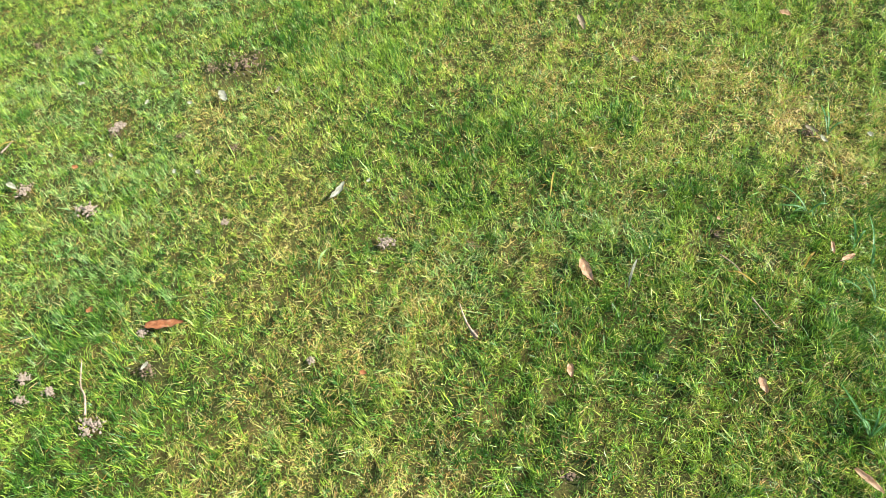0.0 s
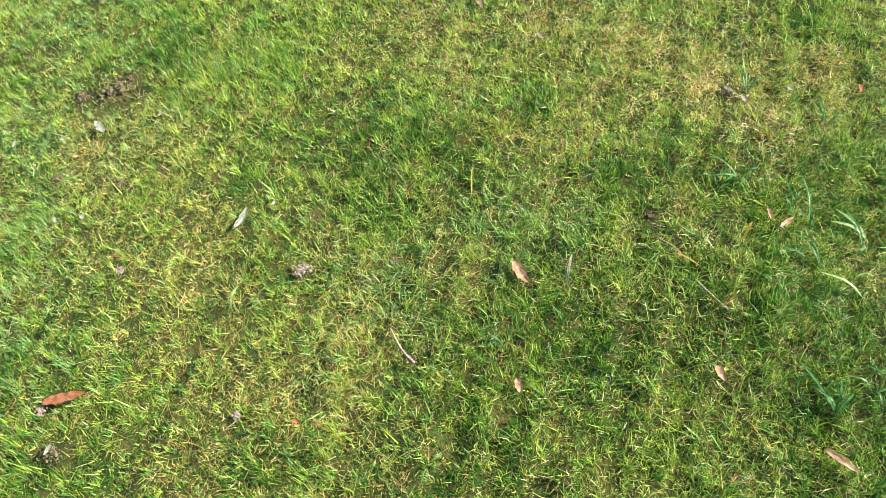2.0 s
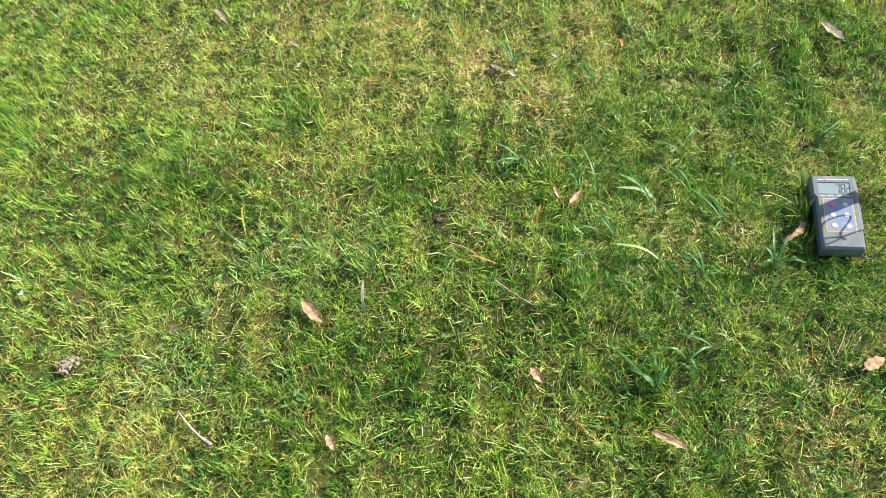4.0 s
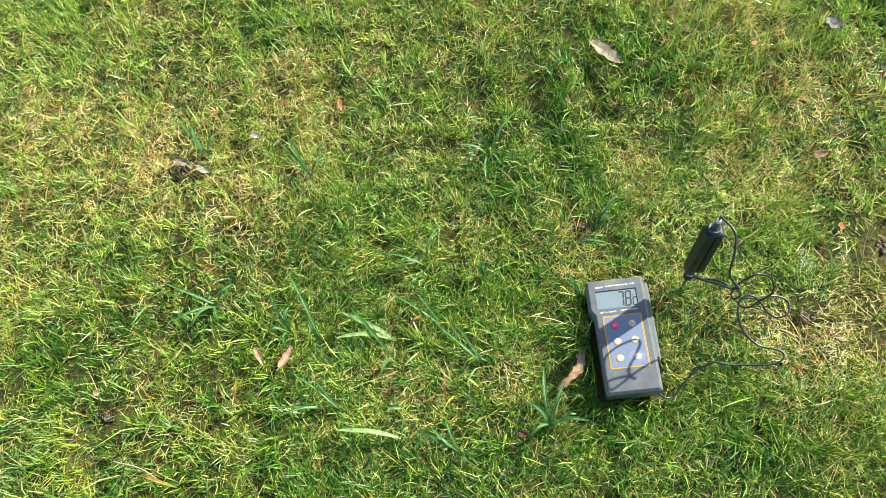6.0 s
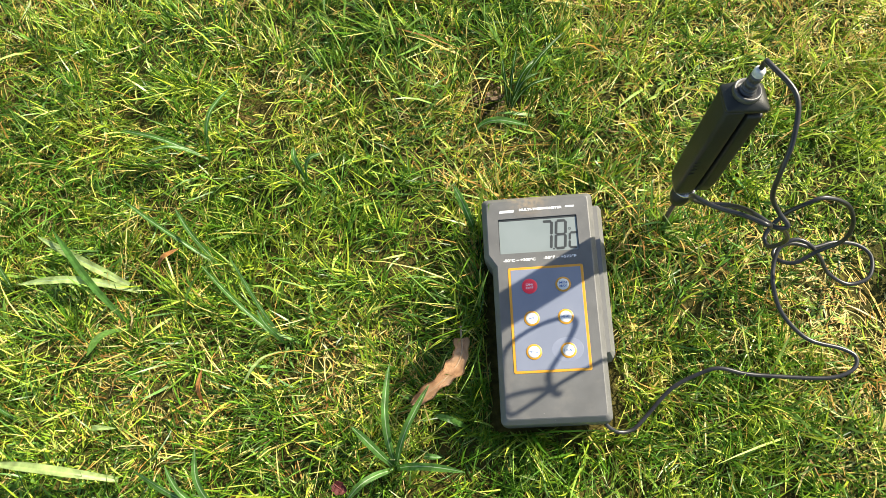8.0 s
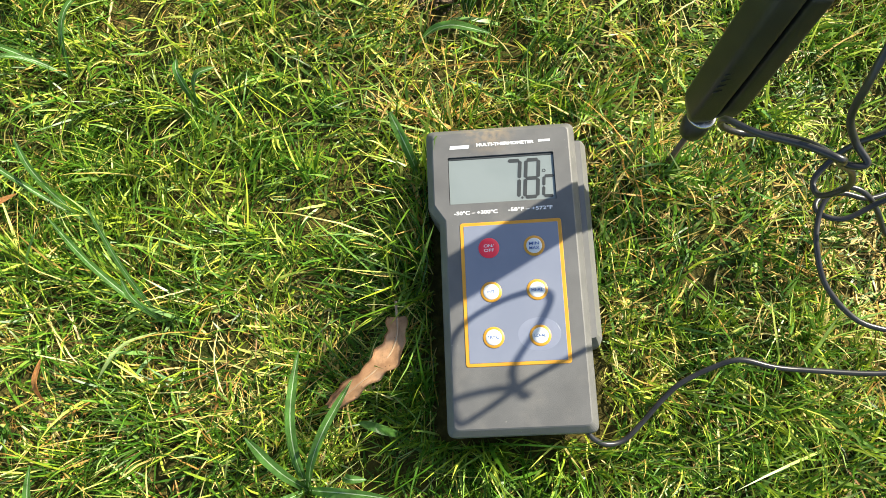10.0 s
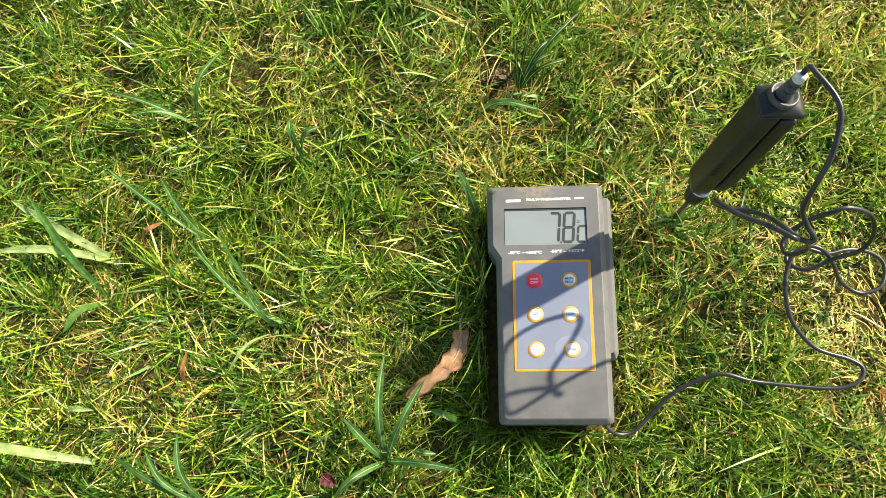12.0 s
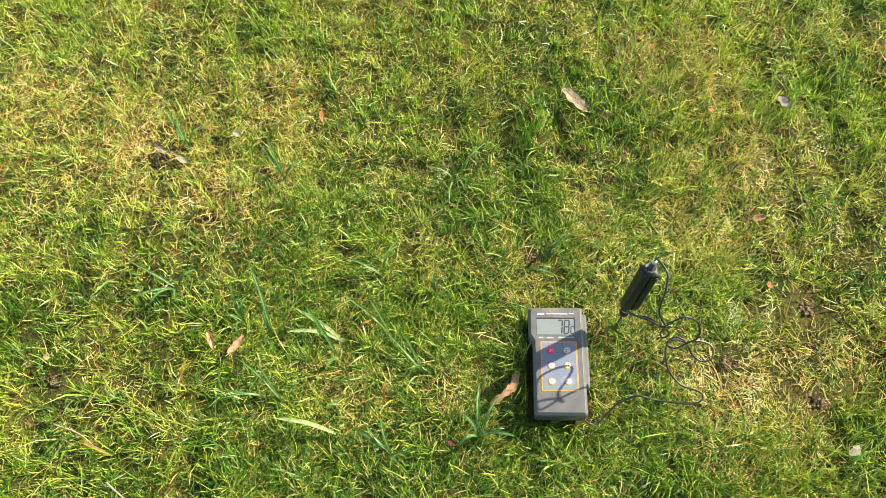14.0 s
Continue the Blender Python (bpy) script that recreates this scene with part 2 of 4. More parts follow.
def tube_mesh(points, radii, sides=10):
    """A bmesh tube along points, with a radius for each."""
    bm = bmesh.new()
    pts = [Vector(p) for p in points]
    up = Vector((0.13, 0.21, 0.97))
    rings = []
    for i, p in enumerate(pts):
        d = (pts[min(i + 1, len(pts) - 1)] - pts[max(i - 1, 0)]).normalized()
        a = up.cross(d)
        a = a.normalized() if a.length > 1e-4 else d.orthogonal().normalized()
        b = d.cross(a)
        up = b
        rings.append([p + radii[i] * (a * math.cos(t) + b * math.sin(t)) for t in (2 * math.pi * k / sides for k in range(sides))])
    loft(bm, rings)
    return bm


def smooth_line(points, steps=6):
    """A Catmull-Rom line through the points."""
    p = [Vector(q) for q in points]
    p = [2 * p[0] - p[1]] + p + [2 * p[-1] - p[-2]]
    out = []
    for i in range(1, len(p) - 2):
        for k in range(steps):
            t = k / steps
            a, b, c, d = p[i - 1], p[i], p[i + 1], p[i + 2]
            out.append(0.5 * (2 * b + (c - a) * t + (2 * a - 5 * b + 4 * c - d) * t * t + (3 * b - a - 3 * c + d) * t ** 3))
    return out + [p[-2]]


def lettering(name, text, x0, x1, y, z, height, material, parent, weight=0.01):
    """Words as a thin mesh, from x0 to x1, centred on y."""
    cu = bpy.data.curves.new(name, "FONT")
    cu.body = text
    cu.offset = weight
    cu.extrude = 0.02
    tmp = new(name, cu)
    me = bpy.data.meshes.new_from_object(tmp.evaluated_get(bpy.context.evaluated_depsgraph_get()))
    bpy.data.objects.remove(tmp)
    co = np.zeros(len(me.vertices) * 3)
    me.vertices.foreach_get("co", co)
    co = co.reshape(-1, 3)
    lo, hi = co.min(0), co.max(0)
    co = (co - (lo + hi) / 2) / (hi - lo) * np.array([x1 - x0, height, 0.00008]) + np.array([(x0 + x1) / 2, y, z])
    me.vertices.foreach_set("co", co.ravel())
    me.materials.clear()
    me.materials.append(material)
    ob = new(name, me)
    ob.parent = parent
    return ob


# ---- the ground ----
def height(x, y):
    """The soil's height: a low rise, a tuft's hump at the probe, and small hollows and bumps."""
    z = -0.011 + 0.021 * np.exp(-(((x + 0.62) / 0.36) ** 2 + ((y + 0.12) / 0.24) ** 2))
    z = z + 0.013 * np.exp(-((x - 0.087) ** 2 + (y - 0.070) ** 2) / 0.022 ** 2)
    calm = 1 - np.exp(-((x - 0.03) ** 2 + y ** 2) / 0.30 ** 2)
    calm = calm * np.clip(np.minimum(np.minimum(x + 3.8, 1.0 - x), np.minimum(y + 1.7, 1.6 - y)) / 0.3, 0, 1)
    z = z + calm * (0.0070 * waves(x, y, 61, 0.16) + 0.0036 * waves(x, y, 62, 0.07))
    z = z + 0.0028 * np.sin(9.1 * x + 1.3) * np.sin(8.3 * y + 0.4) + 0.0018 * np.sin(23 * x + 11 * y) * np.sin(19 * y - 7 * x + 2)
    return z


def waves(x, y, seed, size):
    """A smooth field between about -1 and 1, of the given grain."""
    r = np.random.RandomState(seed)
    out = 0
    for _ in range(7):
        a, f, p = r.uniform(0, 2 * np.pi), r.uniform(0.6, 1.9) * 2 * np.pi / size, r.uniform(0, 2 * np.pi)
        out = out + np.sin(f * (x * np.cos(a) + y * np.sin(a)) + p)
    return out / 3.2


def spread(lo, hi, fine):
    mid = list(np.arange(lo, hi + fine / 2, fine))
    out, step = [], fine
    while step < 60:
        step *= 1.5
        out.append(step)
    far = np.cumsum(out)
    return np.array([lo - d for d in far[::-1]] + mid + [hi + d for d in far])


def make_ground():
    gx, gy = spread(-3.8, 1.0, 0.016), spread(-1.7, 1.6, 0.016)
    x, y = np.meshgrid(gx, gy)
    v = np.stack([x, y, height(x, y)], -1).reshape(-1, 3)
    w = len(gx)
    i = (np.arange(len(gy) - 1)[:, None] * w + np.arange(w - 1)).ravel()
    f = np.stack([i, i + 1, i + 1 + w, i + w], -1)
    me = bpy.data.meshes.new("ground")
    me.from_pydata(v.tolist(), [], f.tolist())
    me.polygons.foreach_set("use_smooth", [True] * len(me.polygons))
    me.materials.append(M_SOIL)
    me.materials.append(M_TURF)
    cx, cy = v[f].mean(1)[:, 0], v[f].mean(1)[:, 1]
    me.polygons.foreach_set("material_index", (beyond(cx, cy) > 0.45 + 0.2 * waves(cx, cy, 71, 0.4)).astype(np.int32))
    return tagged(new("ground", me), "dark moist soil and thatch under a short lawn", "ground", kind="structure")


# bare or worn spots of the lawn: x, y, radius, how bare
BARE = [(-2.25, 0.0, 0.10, 0.75), (-2.34, -0.065, 0.05, 0.8), (-1.68, -0.93, 0.06, 0.7), (-0.65, 0.385, 0.030, 0.7), (-1.28, -0.60, 0.05, 0.35),
        (-2.64, 0.05, 0.08, 0.6), (-1.95, -0.21, 0.06, 0.5), (-0.746, -0.68, 0.05, 0.6), (-0.712, -0.037, 0.03, 0.7), (-0.03, 0.187, 0.026, 0.95),
        (0.241, 0.02, 0.022, 0.9), (0.27, -0.015, 0.055, 0.6), (0.095, 0.33, 0.03, 0.6), (0.363, 0.103, 0.05, 0.85), (0.349, -0.031, 0.035, 0.85), (0.096, 0.086, 0.014, 0.8)]
# worm casts: x, y, radius
PALE_SPOTS = [(-2.251, -0.673, 0.040), (-2.49, -0.712, 0.036), (-1.703, -1.098, 0.034), (-1.914, -1.150, 0.024), (-1.869, -1.093, 0.022),
              (-1.401, -0.373, 0.032), (-1.953, -1.106, 0.022), (-1.362, -0.728, 0.016), (-1.787, -0.870, 0.018), (-1.831, -0.524, 0.016), (-2.432, -0.40, 0.032), (-2.415, -0.389, 0.024), (-2.829, -0.151, 0.024)]
DARK_SPOTS = [(-1.221, -0.285, 0.020), (-0.725, -0.028, 0.022), (-3.09, -0.223, 0.036), (-2.853, -0.146, 0.03), (-2.26, 0.0, 0.085), (-2.355, -0.065, 0.042),
              (-1.684, -0.934, 0.036), (-0.652, 0.384, 0.026), (-0.035, 0.188, 0.016), (0.243, 0.020, 0.016), (0.363, 0.103, 0.020), (0.349, -0.031, 0.020),
              (0.099, 0.456, 0.016), (-0.746, -0.679, 0.024), (0.095, 0.330, 0.016), (-2.02, -0.30, 0.026), (-2.42, -0.52, 0.03), (-2.411, -0.422, 0.022), (-2.215, -0.338, 0.022), (-1.451, -0.239, 0.022), (-1.943, -0.216, 0.022)]
BARE += [(x, y, size * 0.95, 0.78) for x, y, size in PALE_SPOTS + DARK_SPOTS]
# yellowed spots: x, y, radius
DRY = [(-0.73, 0.41, 0.17), (-0.92, 0.50, 0.17), (0.26, -0.01, 0.085), (-1.30, -0.68, 0.25), (-1.15, -0.95, 0.25), (-1.75, -0.45, 0.2), (-1.44, 0.40, 0.20),
       (0.05, 0.27, 0.05), (0.30, 0.33, 0.10), (-1.03, 0.16, 0.13), (-2.1, -0.2, 0.2), (-0.52, 0.31, 0.10), (-0.47, 0.49, 0.12), (0.24, 0.59, 0.12), (-1.17, 0.52, 0.16), (-0.10, 0.005, 0.045)]
# fresh dark green spots, some painting in dimmer near lawn; spots of a bluish grass
LUSH_DIM = [(-1.45, 0.01, 0.16), (-1.13, 0.00, 0.14), (-0.81, -0.37, 0.15), (-0.45, -0.17, 0.13), (-1.26, -0.80, 0.10), (-0.92, -0.62, 0.14), (-2.24, 0.14, 0.16),
        (-0.03, 0.41, 0.13), (-0.13, 0.30, 0.10), (-0.76, 0.09, 0.12), (-0.45, 0.17, 0.11), (-0.27, -0.18, 0.11),
        (-0.05, -0.17, 0.10), (0.12, -0.16, 0.12), (-0.30, -0.30, 0.14), (-1.72, -1.18, 0.22), (-1.95, -0.80, 0.12), (-0.35, 0.11, 0.09), (-1.09, 0.24, 0.07), (-1.95, -0.95, 0.14), (-0.25, 0.06, 0.09), (-0.17, -0.13, 0.09), (0.10, 0.01, 0.06), (0.13, -0.05, 0.06)]
WAN = [(-2.65, 0.22, 0.22), (-2.38, -0.24, 0.26), (-1.02, -0.15, 0.12), (-0.92, -0.08, 0.08), (-1.2, -0.36, 0.12), (-2.77, -0.33, 0.28), (-2.44, -0.59, 0.28),
       (-2.1, -0.78, 0.24), (-2.19, -0.48, 0.16)]

# light yellow-green spots that paint in sunlit lawn, and the two driest ones
SUNLIT = [(-0.9, 0.5, 0.28), (0.1, 0.68, 0.2), (0.42, 0.45, 0.18), (-1.45, 0.45, 0.3), (-0.45, 0.62, 0.22), (-1.75, 0.22, 0.25), (-2.65, 0.2, 0.25),
         (-2.0, 0.5, 0.3), (-3.0, -0.1, 0.3), (0.30, 0.25, 0.12), (-0.85, 0.12, 0.12), (0.20, 0.16, 0.08), (0.30, 0.46, 0.14), (0.15, 0.56, 0.13), (-0.15, 0.66, 0.16), (0.38, 0.62, 0.15), (-0.30, 0.52, 0.12), (-1.15, 0.30, 0.16), (-1.0, 0.70, 0.2)]
# tufts left long
LONG = [(0.17, 0.32, 0.07), (0.205, 0.19, 0.05), (0.14, 0.49, 0.09), (0.23, 0.345, 0.07), (0.305, 0.44, 0.08), (-0.02, 0.19, 0.04), (0.26, 0.60, 0.12), (-2.05, 0.12, 0.15), (-1.85, 0.20, 0.12)]
PARCHED = [(0.27, 0.0, 0.06), (-0.66, 0.41, 0.07), (0.36, 0.04, 0.05)]


def spots(x, y, where):
    out = np.zeros(len(x))
    for cx, cy, r in where:
        out = np.maximum(out, np.exp(-((x - cx) ** 2 + (y - cy) ** 2) / r ** 2))
    return out


def blades(count, x, y, segs, length, width, rng, upright, straw_share, broad_share):
    """Arrays of vertices and material slots for blades that root at x, y."""
    n = count
    az = rng.uniform(0, 2 * np.pi, n)
    flow = waves(x, y, 5, 0.45) * 2.2 + waves(x, y, 15, 0.07) * 1.6 + 0.9
    lean = rng.uniform(0, 1, n) < (0.6 if segs < 4 else 0.5)
    az = np.where(lean, flow + rng.normal(0, 0.55, n), az)
    tall = 1.0 + 0.22 * waves(x, y, 8, 0.14) + 0.2 * waves(x, y, 9, 0.5) + 0.42 * waves(x, y, 16, 0.045)
    dry, lush_dim, wan = spots(x, y, DRY), spots(x, y, LUSH_DIM), spots(x, y, WAN)
    tall = tall + 0.18 * lush_dim - 0.12 * dry + 0.7 * spots(x, y, LONG)
    shared, stature = tuft_random(x, y, {4: 0.006, 2: 0.010, 1: 0.014}[segs], 40)
    together = {4: 0.2, 2: 0.6, 1: 0.8}[segs]
    tall = tall + (stature - 0.5) * together * 1.3
    az = np.where(lean & (rng.uniform(0, 1, n) < together), 2 * np.pi * (shared + stature) + rng.normal(0, 0.5, n), az)
    ln = length * np.exp(rng.normal(0, 0.36, n)) * np.clip(tall, 0.45, 2.0)
    kind = np.zeros(n, int)
    u = rng.uniform(0, 1, n)
    share = np.clip(straw_share * (1 + 0.9 * waves(x, y, 3, 0.22)) + 0.34 * dry, 0.03, max(0.62, straw_share))
    w = np.where(rng.uniform(0, 1, n) < together, shared, rng.uniform(0, 1, n))
    # swings deep against light blade colours, painting shaded and sunlit tufts
    tuft = waves(x, y, 25, 0.035) * (0.08 if segs == 4 else 0.30)
    kind[w < {4: 0.33, 2: 0.30, 1: 0.36}[segs] + tuft + 0.38 * lush_dim * (1 + 0.8 * waves(x, y, 22, 0.07)) + 0.22 * waves(x, y, 21, 0.13)] = 3
    kind[w > 0.97 - 0.42 * wan * (1 + 0.6 * waves(x, y, 23, 0.12))] = 4
    light = spots(x, y, SUNLIT)
    bright = np.where(rng.uniform(0, 1, n) < together, 1 - stature, rng.uniform(0, 1, n))
    kind[(kind == 0) & (bright < {4: 0.04, 2: 0.22, 1: 0.26}[segs] - tuft + 0.6 * light * (1 + 0.6 * waves(x, y, 24, 0.1)))] = 5
    kind[u < share * (1 - 0.6 * lush_dim) + 0.35 * spots(x, y, PARCHED)] = 2
    kind[u > 1 - broad_share * np.clip(1 + 1.2 * waves(x, y, 4, 0.3), 0.05, 3)] = 1
    if straw_share > 0.7:
        kind[(kind == 2) & (rng.uniform(0, 1, n) < 0.45)] = 6
    wd = width * np.exp(rng.normal(0, 0.25, n)) * np.where(kind == 1, 1.5, np.where(kind == 2, 0.75, 1.0))
    ln = np.where(kind == 1, ln * 1.15, ln)
    # grass left standing close against the case
    gap = np.hypot(np.maximum(np.maximum(-0.042 - x, x - 0.036), 0), np.maximum(np.maximum(-0.069 - y, y - 0.089), 0))
    ln = ln * (1 + 0.6 * np.exp(-(gap / 0.015) ** 2) * ((x < -0.02) | (y < -0.06)))
    foot = np.exp(-((x - 0.083) ** 2 + (y - 0.066) ** 2) / 0.015 ** 2)
    ln = ln * (1 + 1.0 * foot)
    e0 = np.radians(rng.uniform(upright[0], upright[1], n) * (1 - 0.4 * foot) + 30 * foot + 6 * lush_dim)
    e0 = np.where(kind == 2, e0 * rng.uniform(0.35, 1.0, n), e0)
    bend = np.radians(rng.uniform(upright[2], upright[3], n))
    turn = rng.normal(0, 0.5, n)
    roll = rng.uniform(-1.2, 1.2, n)
    pos = np.stack([x, y, height(x, y) - 0.002], -1)
    rings = []
    prof = {1: (1.0,), 2: (0.8, 1.0), 4: (0.7, 1.0, 0.95, 0.6)}[segs]
    for i in range(segs + 1):
        s = i / segs
        a = az + turn * s
        e = e0 - bend * s
        d = np.stack([np.cos(e) * np.cos(a), np.cos(e) * np.sin(a), np.sin(e)], -1)
        if i < segs:
            flat = np.stack([-np.sin(a), np.cos(a), np.zeros(n)], -1)
            side = flat * np.cos(roll)[:, None] + np.cross(d, flat) * np.sin(roll)[:, None]
            h = side * (wd * prof[i] / 2)[:, None]
            rings += [pos - h, pos + h]
        else:
            rings.append(pos)
        pos = pos + d * (ln / segs)[:, None]
    v = np.stack(rings, 1)
    floor = height(v[..., 0], v[..., 1]) + 0.001
    v[..., 2] = np.maximum(v[..., 2], floor)
    return v, kind


def keep_off(v):
    """True for blades that stay clear of the thermometer and the probe."""
    inside = (v[..., 0] > -0.0418) & (v[..., 0] < 0.0414) & (v[..., 1] > -0.0686) & (v[..., 1] < 0.0886) & (v[..., 2] < 0.032)
    return ~inside.any(1)


def grass(name, label, zones, rng, materials):
    """One mesh of very many blades."""
    verts, loops, totals, slots = [], [], [], []
    base = 0
    for x, y, segs, length, width, upright, straw, broad in zones:
        v, kind = blades(len(x), x, y, segs, length, width, rng, upright, straw, broad)
        ok = keep_off(v)
        away = v[~ok]
        away[..., :2] = 2 * away[:, :1, :2] - away[..., :2]
        v[~ok] = away
        ok = keep_off(v)
        v, kind = v[ok], kind[ok]
        n, m = v.shape[:2]
        start = base + np.arange(n)[:, None] * m
        quads = np.array([[2 * i, 2 * i + 1, 2 * i + 3, 2 * i + 2] for i in range(segs - 1)], int).ravel()
        tip = np.array([2 * segs - 2, 2 * segs - 1, 2 * segs])
        loops.append((start + np.r_[quads, tip]).ravel())
        totals.append(np.tile(np.r_[np.full(segs - 1, 4), 3], n))
        slots.append(np.repeat(kind, segs))
        verts.append(v.reshape(-1, 3))
        base += n * m
    verts, loops, totals, slots = (np.concatenate(k) for k in (verts, loops, totals, slots))
    me = bpy.data.meshes.new(name)
    me.vertices.add(len(verts))
    me.vertices.foreach_set("co", verts.astype(np.float32).ravel())
    me.loops.add(len(loops))
    me.loops.foreach_set("vertex_index", loops.astype(np.int32))
    me.polygons.add(len(totals))
    me.polygons.foreach_set("loop_start", np.r_[0, np.cumsum(totals)[:-1]].astype(np.int32))
    me.polygons.foreach_set("material_index", slots.astype(np.int32))
    me.polygons.foreach_set("use_smooth", np.ones(len(totals), bool))
    for m in materials:
        me.materials.append(m)
    me.update(calc_edges=True)
    me.validate()
    return tagged(new(name, me), label, "grass", kind="stuff")


VIEW = [(-3.51, -0.1), (-1.756, -1.314), (0.22, -0.345), (0.41, -0.17), (0.61, 0.70), (-0.64, 0.96), (-1.63, 0.86), (-1.92, 0.72), (-2.9, 0.36)]


def beyond(x, y):
    """How far a point lies outside the well seen stretch of lawn; negative inside."""
    out = np.full(len(x), -9.0)
    for (ax, ay), (bx, by) in zip(VIEW, VIEW[1:] + VIEW[:1]):
        n = math.hypot(bx - ax, by - ay)
        out = np.maximum(out, ((x - ax) * (by - ay) - (y - ay) * (bx - ax)) / n)
    return out


def roots(rng, x0, y0, x1, y1, per_cm2, hole=None, reach=None, dry=False, gaps=0.7):
    """Root points over a rectangle, in tufts, thinned on bare spots; reach: how far beyond the well seen lawn they start and end."""
    n = int((x1 - x0) * (y1 - y0) * 1e4 * per_cm2)
    k = n // 8 + 1
    cx, cy = rng.uniform(x0, x1, k), rng.uniform(y0, y1, k)
    pick = rng.randint(0, k, n)
    loose = rng.uniform(0, 1, n) < 0.36
    x = np.where(loose, rng.uniform(x0, x1, n), cx[pick] + rng.normal(0, 0.0032, n))
    y = np.where(loose, rng.uniform(y0, y1, n), cy[pick] + rng.normal(0, 0.0032, n))
    keep = np.ones(n, bool)
    if hole:
        keep &= ~((x > hole[0]) & (x < hole[2]) & (y > hole[1]) & (y < hole[3]))
    if reach:
        d = beyond(x, y)
        keep &= (d > reach[0]) & (rng.uniform(0, 1, n) > np.clip((d - reach[1]) / reach[2], 0, 1))
    x, y = x[keep], y[keep]
    n = len(x)
    keep = rng.uniform(0, 1, n) < np.clip(0.76 + 0.46 * waves(x, y, 12, 0.06) + 0.3 * waves(x, y, 18, 0.025) + 0.16 * waves(x, y, 14, 0.5), 0.12, 1)
    sparse = tuft_random(x, y, 0.012, 70)[0]
    keep &= rng.uniform(0, 1, n) < 1.05 - gaps + 1.3 * gaps * sparse
    for bx, by, r, much in BARE:
        d2 = ((x - bx) ** 2 + (y - by) ** 2) / r ** 2
        keep &= rng.uniform(0, 1, n) > much * np.exp(-d2 ** 2)
    if dry:
        keep &= rng.uniform(0, 1, n) < 0.20 + 0.72 * spots(x, y, DRY + PARCHED)
    return x[keep], y[keep]


def tuft_random(x, y, size, seed):
    """A random number that blades of one tuft share, and the same for a second use."""
    u, v = x + 0.4 * size * waves(x, y, seed, size * 2.3), y + 0.4 * size * waves(x, y, seed + 1, size * 2.3)
    i, j = np.floor(u / size).astype(np.int64) % 4096, np.floor(v / size).astype(np.int64) % 4096
    table = np.random.RandomState(seed).uniform(0, 1, (2, 65536))
    k = (i * 7919 + j * 104729 + i * j * 31) % 65536
    return table[0][k], table[1][k]


ground = make_ground()
rng = np.random.RandomState(11)
NEAR, MID, FAR = (-0.46, -0.20, 0.31, 0.36), (-1.30, -0.62, 0.72, 0.90), (-3.75, -1.6, 0.9, 1.3)
zones = [
    (*roots(rng, *NEAR, 27.0, gaps=0.3), 4, 0.0155, 0.00100, (18, 86, 10, 75), 0.24, 0.04),
    (*roots(rng, *MID, 19.0, NEAR, (-9, 0.06, 0.08)), 2, 0.0165, 0.00118, (26, 88, 10, 55), 0.18, 0.04),
    (*roots(rng, *FAR, 16.0, MID, (-9, 0.06, 0.08)), 1, 0.0158, 0.00178, (22, 86, 0, 10), 0.15, 0.04),
    (*roots(rng, -0.068, -0.090, -0.041, 0.095, 12.0, gaps=0.0), 4, 0.0165, 0.00105, (40, 88, 0, 45), 0.30, 0.05),
    (*roots(rng, -0.045, -0.105, 0.045, -0.066, 10.0, gaps=0.0), 4, 0.0190, 0.00105, (45, 88, 0, 45), 0.26, 0.05),
    (*roots(rng, -1.10, -0.55, 0.55, 0.75, 6.0, None, (-9, 0.06, 0.08), True), 2, 0.0190, 0.00110, (0, 24, -8, 20), 0.80, 0.0),
    (*roots(rng, *FAR, 1.2, (-1.10, -0.55, 0.55, 0.75), (-9, 0.06, 0.08)), 1, 0.0170, 0.00170, (0, 30, -8, 20), 0.80, 0.0),
    (*roots(rng, -6.0, -3.6, 3.2, 3.4, 1.3, None, (0.06, 0.7, 1.6)), 2, 0.031, 0.0032, (15, 75, 15, 85), 0.20, 0.1),
]
lawn = grass("lawn_grass", "short sunlit lawn of fine green blades mixed with yellow straw", zones, rng, (M_BLADE, M_BROAD, M_STRAW, M_DEEP, M_WAN, M_LIGHT, M_LITTER))


